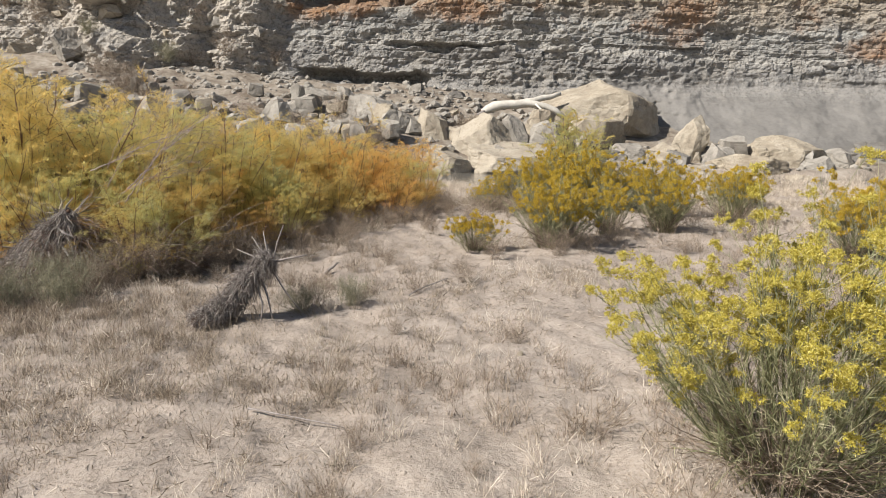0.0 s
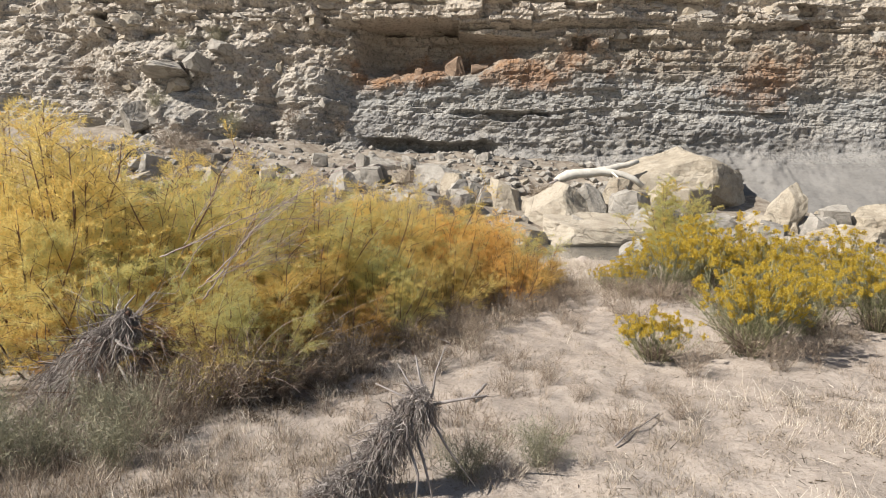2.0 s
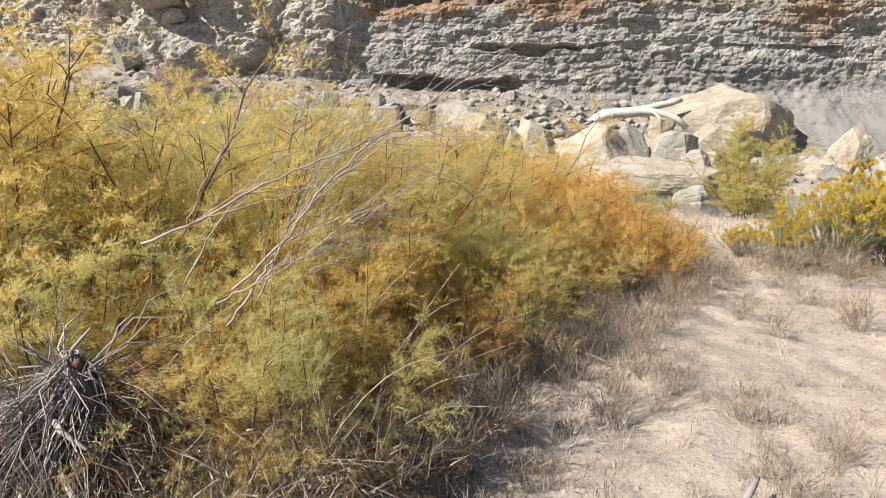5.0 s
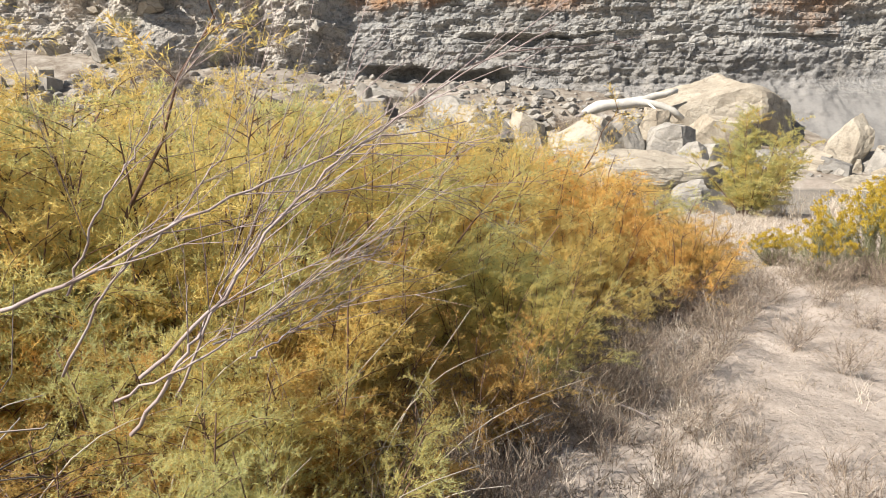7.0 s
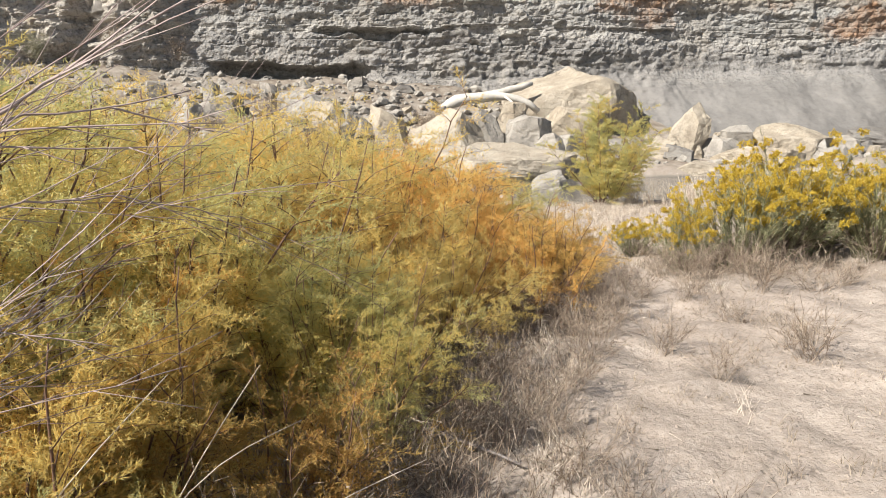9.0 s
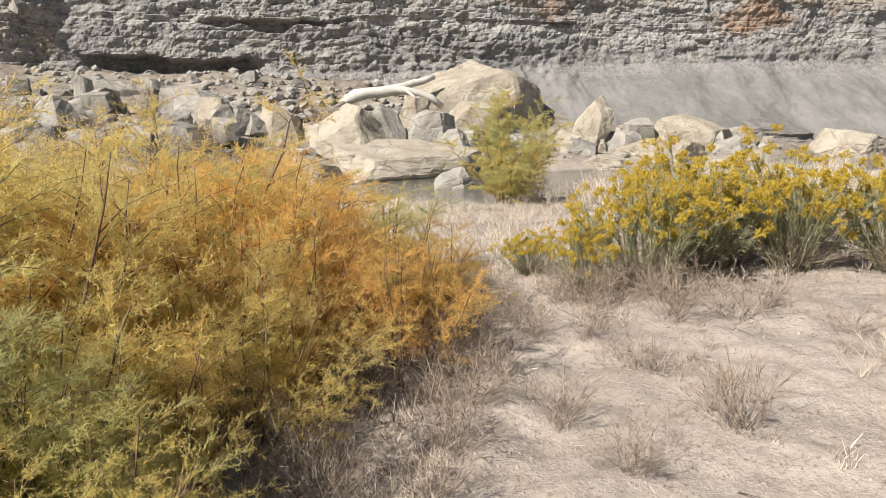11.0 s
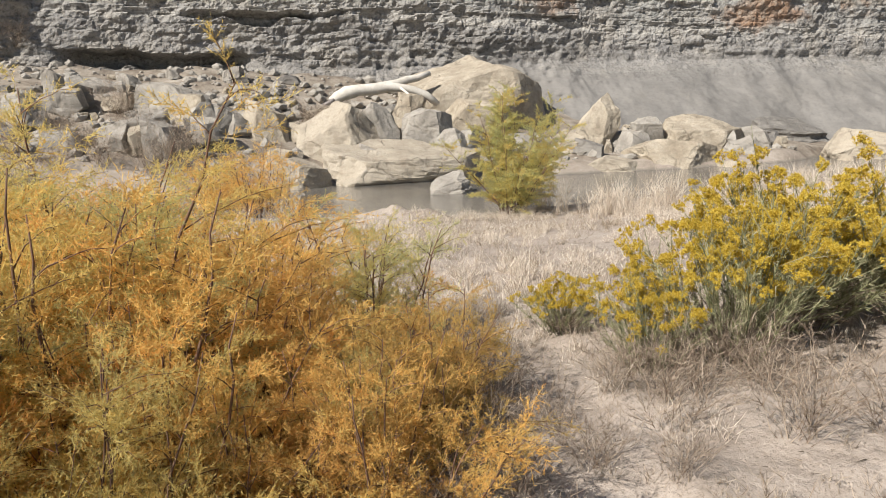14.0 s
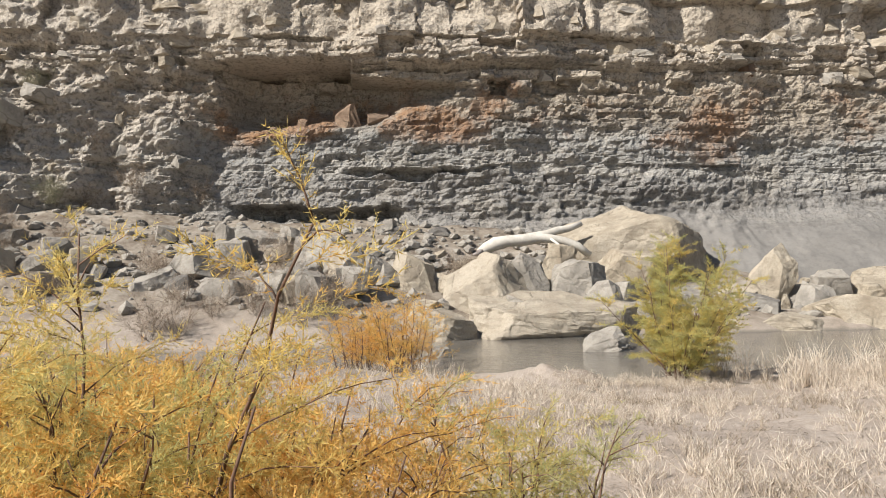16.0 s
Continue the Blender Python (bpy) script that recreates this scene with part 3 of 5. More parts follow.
boulder(1.75, 29.9, -0.35, 2.7, 2.1, "large pyramid-shaped pale boulder with a grey facet", 31, T, d=2.4, cuts=2, planes=[(-0.55, -0.45, 0.72, 0.56), (-0.35, -0.92, 0.25, 0.55), (0.62, -0.72, 0.34, 0.52), (0.6, 0.1, 0.75, 0.62), (0, 0, -1, 0.5), (0.9, 0, -0.1, 0.8), (-0.95, 0, -0.1, 0.85)])
boulder(0.2, 30.9, -0.3, 1.5, 1.5, "tan wedge-shaped boulder at the pile's edge", 47, T, ry=-8)
boulder(3.3, 30.6, 0.1, 1.2, 1.7, "narrow grey boulder standing on edge", 53, G, ry=-20)
boulder(4.05, 31.6, 0.5, 1.05, 1.55, "tan upright boulder in the pile", 61, T, ry=12)
boulder(4.55, 30.2, 0.05, 1.65, 1.45, "blocky pale boulder behind the long slab", 77, G, ry=6)
boulder(0.1, 28.1, -0.85, 1.8, 1.05, "low wedge-shaped tan rock at the water", 81, T, ry=10)
boulder(3.85, 25.0, -0.85, 1.05, 0.72, "small striped rock standing in the shallow water", 93, G, beds=0.05, ry=-14, cuts=6)
boulder(6.3, 29.2, -0.75, 1.3, 1.1, "rounded grey rock between boulders", 101, G)
boulder(8.2, 30.6, -0.5, 1.6, 1.1, "dark shaded rock under the largest boulder", 107, G)
boulder(9.3, 30.9, -0.5, 1.2, 0.8, "low grey rock beside the egg-shaped boulder", 109, G)
boulder(10.45, 30.3, -0.45, 1.35, 2.35, "tall egg-shaped pale tan boulder leaning over", 113, T, ry=16, cuts=22, planes=[(0, 0, -1, 0.85), (0.8, -0.35, -0.45, 0.7), (-0.8, -0.35, 0.5, 0.88), (0.25, -0.95, 0.2, 0.82)])
boulder(11.7, 30.2, -0.8, 2.0, 1.4, "grey angular boulder with sloping beds", 127, G, beds=0.015, ry=-16)
boulder(12.95, 31.4, -0.1, 1.2, 0.85, "small pale boulder on the pile", 131, T)
boulder(13.2, 30.9, -0.5, 1.25, 0.95, "small flat-topped boulder on the pile", 137, T)
boulder(10.25, 28.2, -0.95, 1.9, 0.8, "flat white-tan rock at the water's edge", 139, T, cuts=6)
boulder(12.7, 28.2, -1.05, 3.1, 1.35, "broad dome-shaped pale boulder", 149, T, cuts=15)
boulder(15.1, 29.8, -0.95, 3.4, 1.95, "broad cracked pale boulder in the row", 151, T, cuts=9)
boulder(16.05, 28.9, -0.9, 1.5, 1.15, "angular grey boulder leaning on another", 157, G, ry=-18)
boulder(14.7, 27.3, -1.15, 2.1, 0.75, "low white-tan rock at the water", 163, T, cuts=7)
boulder(21.2, 32.6, -0.75, 4.0, 1.5, "dark undercut ledge rock above the stream", 167, D, d=2.2, beds=0.06, ry=3)
boulder(20.9, 27.8, -1.1, 3.2, 1.5, "large pale tan boulder beside the stream", 173, T)
boulder(19.05, 27.6, -1.0, 0.8, 0.6, "small pale rock at the stream", 179, T)
boulder(8.9, 25.8, -0.95, 2.1, 0.36, "thin flat rock lying in the mud", 181, G, cuts=5)
boulder(-3.4, 31.8, 0.3, 2.6, 2.2, "big angular grey boulder with a dark shaded face", 191, G, ry=4, cuts=6)
boulder(-4.3, 29.8, -0.1, 1.8, 1.75, "smooth pale grey boulder in the rubble", 193, G, cuts=7)
boulder(-0.55, 30.8, 0.1, 1.55, 1.85, "tan angular boulder with a dark facet", 197, T, cuts=6)
boulder(-6.4, 29.8, -0.4, 2.0, 1.6, "jagged grey-white boulder in the rubble", 199, G)
boulder(-8.5, 30.3, -0.3, 2.3, 1.85, "pale grey boulder half buried in rubble", 211, G)
boulder(-7.0, 32.8, 0.7, 2.3, 1.8, "broken grey boulder on the slope", 223, G)
boulder(-7.05, 33.4, 1.7, 0.6, 1.4, "slim upright grey stone", 227, G, cuts=6)
boulder(-6.2, 34.3, 1.2, 2.0, 1.7, "flat-topped grey boulder at the cliff foot", 229, G)
boulder(-2.1, 30.8, 0.2, 1.9, 1.6, "grey broken boulder among rubble", 233, G)
boulder(-0.3, 28.8, -0.5, 1.2, 0.95, "low brown rock at the bank", 239, T)
CL = "boulders on the cliff slope"


def slope_boulder(x, z, w, h, label, seed, mat, d=1.4, ry=0, cuts=12):
    """A boulder half sunk in the cliff's slope."""
    y = 38.0 + float(cliff_depth(np.array([[x]]), np.array([[z + h * 0.4]]))[0, 0])
    return boulder(x, y - d * 0.42, z, w, h, label, seed, mat, d=d, ry=ry, cuts=cuts, group=CL)


slope_boulder(-19.0, 4.2, 1.6, 1.7, "lumpy pale boulder half sunk in the slope", 241, G, 1.8, -22, 24)
slope_boulder(-17.9, 7.0, 2.0, 0.8, "tan ledge rock capping the mound", 251, G, 2.4, -4, 16)
slope_boulder(-16.4, 7.4, 1.3, 0.9, "wedge of tan rock on the mound's rim", 257, G, 1.6, 14)
slope_boulder(-17.4, 6.3, 1.2, 0.7, "flat tan rock below the ledge", 259, T, 1.0, -5)
slope_boulder(-22.1, 4.0, 1.6, 1.0, "orange-tan boulder at the slope's foot", 263, T, 1.4, -14)
slope_boulder(-22.7, 3.0, 2.2, 1.1, "wide tan boulder at the slope's foot", 269, G, 1.6, -9)
slope_boulder(-15.2, 8.3, 1.5, 0.7, "tan sandstone block on the ridge", 271, G, 1.6, 9)
slope_boulder(-18.4, 3.2, 1.8, 0.8, "low dark grey rock on the slope", 277, G, 1.2, -10)

# rubble between the boulders
r = np.random.default_rng(5)
rubble = [rock_mesh("rubble_stone", 1, r.uniform(0.7, 1.1), r.uniform(0.55, 0.95), 300 + k, (G, T, G, D, G)[k % 5], grain=0.3, cuts=5) for k in range(7)]
spots = [(r.uniform(-11, 4.5), r.uniform(29.2, 36.6)) for _ in range(85)] + [(r.uniform(5, 19), r.uniform(29.2, 32.5)) for _ in range(45)] + [(r.uniform(-23, -11), r.uniform(29.5, 33.5)) for _ in range(45)]
for k, (x, y) in enumerate(spots):
    s = (0.28 + 1.1 * r.random() ** 1.5) * (0.75 if y > 34 else 1)
    ob = thing("rubble_stone", ("small angular grey stone in the talus", "small tan stone in the talus", "small angular grey stone in the talus", "dark shale stone in the talus", "small angular grey stone in the talus")[k % 7 % 5], "stone", "talus rubble",
               pose(x, y, gz(x, y) - 0.16 * s, r.uniform(-15, 15), r.uniform(-15, 15), r.uniform(0, 360)) @ Matrix.Diagonal((s, s, s, 1)), rubble[k % 7])

# broken stone between the rubble
u0, f0 = ico(1)
n = 2200
cx, cy = r.uniform(-20, 18, n), r.uniform(28.6, 37.4, n)
ok = ((cx < 5) & (cy > 31.0)) | ((cy < 33.0) & (r.random(n) < 0.4))
cx, cy, n = cx[ok], cy[ok], int(ok.sum())
size = 0.05 + 0.26 * r.uniform(0, 1, n) ** 2.5
vv = u0[None] * r.uniform(0.6, 1.25, (n, len(u0), 3)) * size[:, None, None] * [1, 1, 0.7] + np.stack([cx, cy, ground_z(cx, cy) + 0.2 * size], -1)[:, None]
thing("broken_stone", "angular grey rock debris covering the talus", "rubble", "", None, tri_mesh("broken_stone", vv[:, f0].reshape(-1, 3, 3), M_ROCK_GREY), "stuff")

# bleached driftwood trunk on the boulders
log = thing("driftwood_log", "bleached white forked driftwood trunk lying on boulders", "driftwood", "", pose(0.05, 0, -0.1))
trunk = [(1.65, 33.0, 1.96), (1.9, 33.0, 2.06), (2.25, 33.0, 2.21), (2.65, 33.0, 2.29), (3.2, 33.05, 2.32), (3.7, 33.05, 2.38), (4.2, 33.0, 2.35), (4.65, 32.95, 2.25), (5.1, 32.9, 2.08), (5.5, 32.85, 1.74)]
child("trunk", tube_mesh("trunk", [(trunk, [0.10, 0.20, 0.25, 0.21, 0.22, 0.20, 0.15, 0.15, 0.14, 0.12])], M_WHITE_WOOD, 10), log)
child("fork", tube_mesh("fork", [([(3.2, 33.06, 2.36), (3.7, 33.12, 2.45), (4.1, 33.2, 2.52), (4.5, 33.3, 2.64), (4.9, 33.4, 2.70), (5.4, 33.5, 2.87)], [0.15, 0.16, 0.15, 0.15, 0.13, 0.10])], M_WHITE_WOOD, 8), log)
child("side_branch", tube_mesh("side_branch", [([(4.15, 32.9, 2.35), (4.4, 32.6, 2.1), (4.62, 32.4, 1.8), (4.85, 32.3, 1.6)], [0.05, 0.045, 0.035, 0.025])], M_WHITE_WOOD, 6), log)
child("broken_end", tube_mesh("broken_end", [([(1.8, 32.95, 2.0), (1.55, 32.9, 1.86), (1.35, 32.9, 1.83)], [0.11, 0.07, 0.02])], M_GREY_WOOD, 6), log)


# ---- loose blocks of the cliff ----
def block_mesh(seed, mat):
    """A broken sandstone block about one metre across."""
    return rock_mesh("block", 1.0, 1.0, 1.0, seed, mat, cuts=5, grain=0.35, rough=0.04)


r = np.random.default_rng(77)
BLOCKS = [block_mesh(1000 + k, (T, T, G)[k % 3]) for k in range(9)]
RUSTY = [block_mesh(1020 + k, M_ROCK_RUST) for k in range(4)]
bx = np.concatenate([r.uniform(-14, 30, 190), r.uniform(-28, -14, 50)])
bz = np.concatenate([r.choice([9.3, 9.9, 10.4, 11.0, 11.6, 12.3], 240) + r.normal(size=240) * 0.12])
by = 38.0 + cliff_depth(bx, bz)
bz = bz - 0.25
for k in range(240):
    if k % 2 or (-9.5 < bx[k] < 4 and bz[k] < 10.0):
        continue
    ob = child("block", BLOCKS[k % 9], cliff)
    w = r.uniform(0.5, 1.7)
    ob.matrix_basis = pose(bx[k], by[k] + 0.3, bz[k], r.normal() * 5, r.normal() * 5, r.normal() * 14) @ Matrix.Diagonal((w, r.uniform(0.7, 1.1), min(w, 0.9) * r.uniform(0.35, 0.9), 1))
ax = np.concatenate([r.uniform(-7.6, -1.0, 9), r.uniform(-1, 3, 4), r.uniform(11, 16, 3)])
az = np.interp(ax, [-9, 3], [6.7, 7.5]) + r.normal(size=16) * 0.55
ay = 38.0 + cliff_depth(ax, az)
for k in range(16):
    ob = child("rusty_block", RUSTY[k % 4], cliff)
    w = r.uniform(0.3, 1.3)
    ob.matrix_basis = pose(ax[k], ay[k] + 0.5, az[k], r.normal() * 9, r.normal() * 12, r.normal() * 20) @ Matrix.Diagonal((w * r.uniform(0.8, 1.5), r.uniform(0.5, 0.9), w * r.uniform(0.35, 0.9), 1))

# stones stuck in the mound and the gully
sx, sz = r.uniform(-25, -8.5, 30), r.uniform(3.2, 8.2, 30)
sy = 38.0 + cliff_depth(sx, sz)
for k in range(30):
    s = r.uniform(0.3, 1.0) ** 1.3
    thing("rubble_stone", ("small angular grey stone in the talus", "small tan stone in the talus", "small angular grey stone in the talus", "dark shale stone in the talus", "small angular grey stone in the talus")[k % 7 % 5], "stone", "stones on the cliff slope",
          pose(sx[k], sy[k] + 0.1, sz[k] - 0.4 * s, r.uniform(-25, 25), r.uniform(-25, 25), r.uniform(0, 360)) @ Matrix.Diagonal((s, s, s, 1)), rubble[k % 7])


# ---- plants ----
def tamarisk_parts(h, spread, stems, r, airy=1.0, needle=1.0):
    """Stems (tubes) and feathery leaves (slim triangles) of one salt cedar, base at the origin."""
    mains, lines, tri = [], [], []
    for _ in range(stems):
        az, lean = r.uniform(0, 2 * math.pi), abs(r.normal()) * 0.30 * spread + 0.05
        p0 = np.array([math.cos(az), math.sin(az), 0]) * r.uniform(0, 0.28) * spread
        way = np.array([math.cos(az) * lean, math.sin(az) * lean, 1.0])
        L = h * r.uniform(0.62, 1.05)
        main = bent(p0 - [0, 0, 0.05], way, L, 0.10 + 0.16 * lean, 8, 0.02, r)
        mains.append((main, np.linspace(0.0085, 0.002, 8) * (0.8 + 0.3 * h)))
        nb = int(13 * airy * L) + 4
        ts = r.uniform(0.08, 1.0, nb)
        pb, tb = along(main, ts)
        for q, tq, t in zip(pb, tb, ts):
            a2 = r.uniform(0, 2 * math.pi)
            out = np.array([math.cos(a2), math.sin(a2), 0.0])
            bl = r.uniform(0.22, 0.55) * (1.15 - 0.5 * t) * (0.6 + 0.25 * h)
            br = bent(q, tq * 0.75 + out * r.uniform(0.5, 1.1), bl, 0.28, 6, 0.03, r)
            if r.random() < 0.45:
                lines.append((br, np.linspace(0.0035, 0.001, 6)))
            nt = int(26 * bl / 0.35) + 3
            pt, tt2 = along(br, r.uniform(0.1, 1.0, nt))
            wt = tt2 * 0.8 + r.normal(size=(nt, 3)) * 0.55 + [0, 0, 0.2]
            lt = r.uniform(0.03, 0.09, nt)
            tri.append(needles(pt, wt, lt, np.full(nt, 0.0022 * needle)))
            # needles on each twig
            k = 8
            s = r.uniform(0.15, 1.0, (nt, k))
            pn = (pt[:, None] + unit(wt)[:, None] * (lt[:, None] * s)[..., None]).reshape(-1, 3)
            wn2 = (unit(wt)[:, None] * 0.9 + r.normal(size=(nt, k, 3)) * 0.6).reshape(-1, 3)
            m = nt * k
            tri.append(needles(pn, wn2, r.uniform(0.011, 0.028, m), np.full(m, 0.0036 * needle)))
    return mains, lines, np.concatenate(tri)


def tamarisk(h, spread, stems, seed, leaf, label, airy=1.0, needle=1.0):
    r = np.random.default_rng(seed)
    mains, lines, tri = tamarisk_parts(h, spread, stems, r, airy, needle)
    root = thing("tamarisk", label, "shrub", "tamarisk thicket")
    for m in mains:
        child("stem", tube_mesh("stem", [m], M_DARK_STEM, 5), root)
    child("branchwork", tube_mesh("branchwork", lines, M_DARK_STEM, 3), root, "dark thin side branches", "stuff")
    child("foliage", tri_mesh("foliage", tri, leaf), root, kind="stuff")
    return root


KINDS = {
    "y": tamarisk(2.1, 1.0, 22, 401, M_TAM_Y, "tall yellow feathery tamarisk shrub in the thicket"),
    "Y": tamarisk(1.7, 1.25, 22, 402, M_TAM_Y, "golden-yellow tamarisk shrub with arching stems"),
    "g": tamarisk(1.8, 1.2, 22, 403, M_TAM_G, "olive-green tamarisk shrub with feathery leaves"),
    "o": tamarisk(1.3, 1.3, 18, 404, M_TAM_O, "bright orange autumn tamarisk shrub", 0.8),
    "t": tamarisk(1.9, 0.55, 4, 405, M_TAM_Y, "sparse tall tamarisk with dark bare stems", 0.9),
    "b": tamarisk(1.2, 1.25, 20, 407, M_TAM_B, "low brown-orange withering tamarisk in the thicket"),
    "s": tamarisk(1.15, 1.0, 16, 406, M_TAM_G, "thin grey-green tamarisk with open branches", 0.8),
}
FIRST = {"b": (-2.9, 7.15, 0.62), "y": (-5.4, 7.9, 1.0), "Y": (-2.35, 9.8, 1.0), "g": (-3.55, 8.1, 1.0), "o": (-1.5, 11.9, 0.98), "t": (-1.88, 11.5, 1.05), "s": (-0.5, 12.05, 0.95)}
MORE = [("o", -0.98, 10.6, 0.42), ("g", -0.85, 10.75, 0.36), ("s", -0.4, 11.3, 0.42), ("y", -6.5, 8.8, 1.12), ("y", -4.5, 9.9, 0.98), ("Y", -5.6, 9.6, 1.22), ("Y", -3.35, 10.8, 1.12), ("Y", -2.75, 11.7, 0.88), ("g", -4.35, 8.05, 1.02), ("g", -2.95, 9, 0.95), ("g", -5, 7.3, 0.85),
        ("o", -1.75, 10.75, 1.1), ("o", -1.5, 10.45, 0.8), ("o", -2.25, 12.7, 1.0), ("Y", -3.55, 12.7, 0.85), ("y", -7.7, 7.7, 1.1), ("Y", -6.4, 6.8, 1.15), ("y", -8.6, 9.6, 1.15), ("Y", -5.2, 11.5, 1.05),
        ("y", -6.6, 11.2, 1.1), ("g", -2.35, 9.15, 0.62), ("o", -2.65, 10.2, 1.0), ("g", -1.5, 10.75, 0.55), ("o", -1.7, 12.2, 1.05), ("Y", -4.6, 13.6, 0.9), ("Y", -2.85, 13.6, 0.8), ("o", -3.35, 14.2, 0.9),
        ("Y", -9.5, 11.5, 1.3), ("Y", -7.5, 13, 1.1), ("b", -3.95, 7.3, 0.7), ("g", -3.35, 7.5, 0.66), ("Y", -2.85, 8.1, 0.72), ("g", -4.2, 7.35, 0.8), ("Y", -3.6, 7.75, 0.85), ("b", -2.75, 7.7, 0.7), ("Y", -4.7, 7.15, 0.9), ("o", -3.1, 8.35, 0.9), ("g", -2.2, 8.75, 0.5), ("b", -3.55, 7.05, 0.7), ("g", -4, 7, 0.66), ("b", -3.05, 7.3, 0.8), ("b", -2.3, 8.0, 0.6), ("y", -4.7, 7.7, 1.15), ("t", -4.2, 7.6, 1.2), ("y", -5.6, 8.4, 1.2), ("t", -3.6, 8.0, 1.05), ("g", -3.05, 6.75, 0.56), ("b", -2.6, 7.0, 0.55), ("b", -3.35, 6.75, 0.6), ("b", -1.2, 10.3, 0.6), ("o", -1.0, 11.1, 0.72), ("b", -0.45, 10.9, 0.62), ("b", -0.75, 10.5, 0.6), ("o", -0.38, 11.3, 0.5), ("o", -0.78, 10.25, 0.62), ("o", -1.0, 23.4, 1.45), ("o", -1.9, 24.0, 1.2), ("Y", -1.5, 9.7, 0.5), ("Y", -1.9, 9.3, 0.55), ("Y", -1.6, 10.0, 0.6), ("g", -1.85, 11.45, 0.8), ("o", -1.5, 11.0, 0.95), ("o", -1.2, 11.65, 0.85), ("Y", -2.2, 10.9, 0.95), ("Y", -3.0, 9.9, 1.1), ("g", -3.6, 9.2, 1.05), ("y", -4.0, 10.5, 0.95), ("Y", -2.6, 10.4, 1.0), ("g", -2.0, 8.6, 0.5), ("o", -1.35, 11.25, 0.85), ("o", -2.0, 11.6, 1.0), ("b", -4.3, 6.9, 0.7), ("g", -2.78, 6.75, 0.5), ("b", -3.2, 6.8, 0.62), ("Y", -2.95, 7.4, 0.7), ("o", -3.7, 7.6, 0.9), ("g", -2.98, 6.4, 0.3), ("t", -2.4, 11.4, 0.85), ("Y", -1.7, 11.2, 0.66)]
r = np.random.default_rng(9)
for k, (x, y, s) in FIRST.items():
    KINDS[k].matrix_basis = pose(x, y, gz(x, y), 0, 0, 0) @ Matrix.Scale(s, 4)
for k, x, y, s in MORE:
    ob = copy_thing(KINDS[k], pose(x, y, gz(x, y), 0, 0, r.uniform(0, 360)))
    ob.scale = (s, s, s)

# the young tamarisk at the water's edge
young = tamarisk(2.6, 0.95, 30, 431, M_TAM_G, "young green and yellow tamarisk at the water's edge", 1.1, 2.0)
young.matrix_basis = pose(3.8, 21.0, gz(3.8, 21.0), 0, 0, 0)


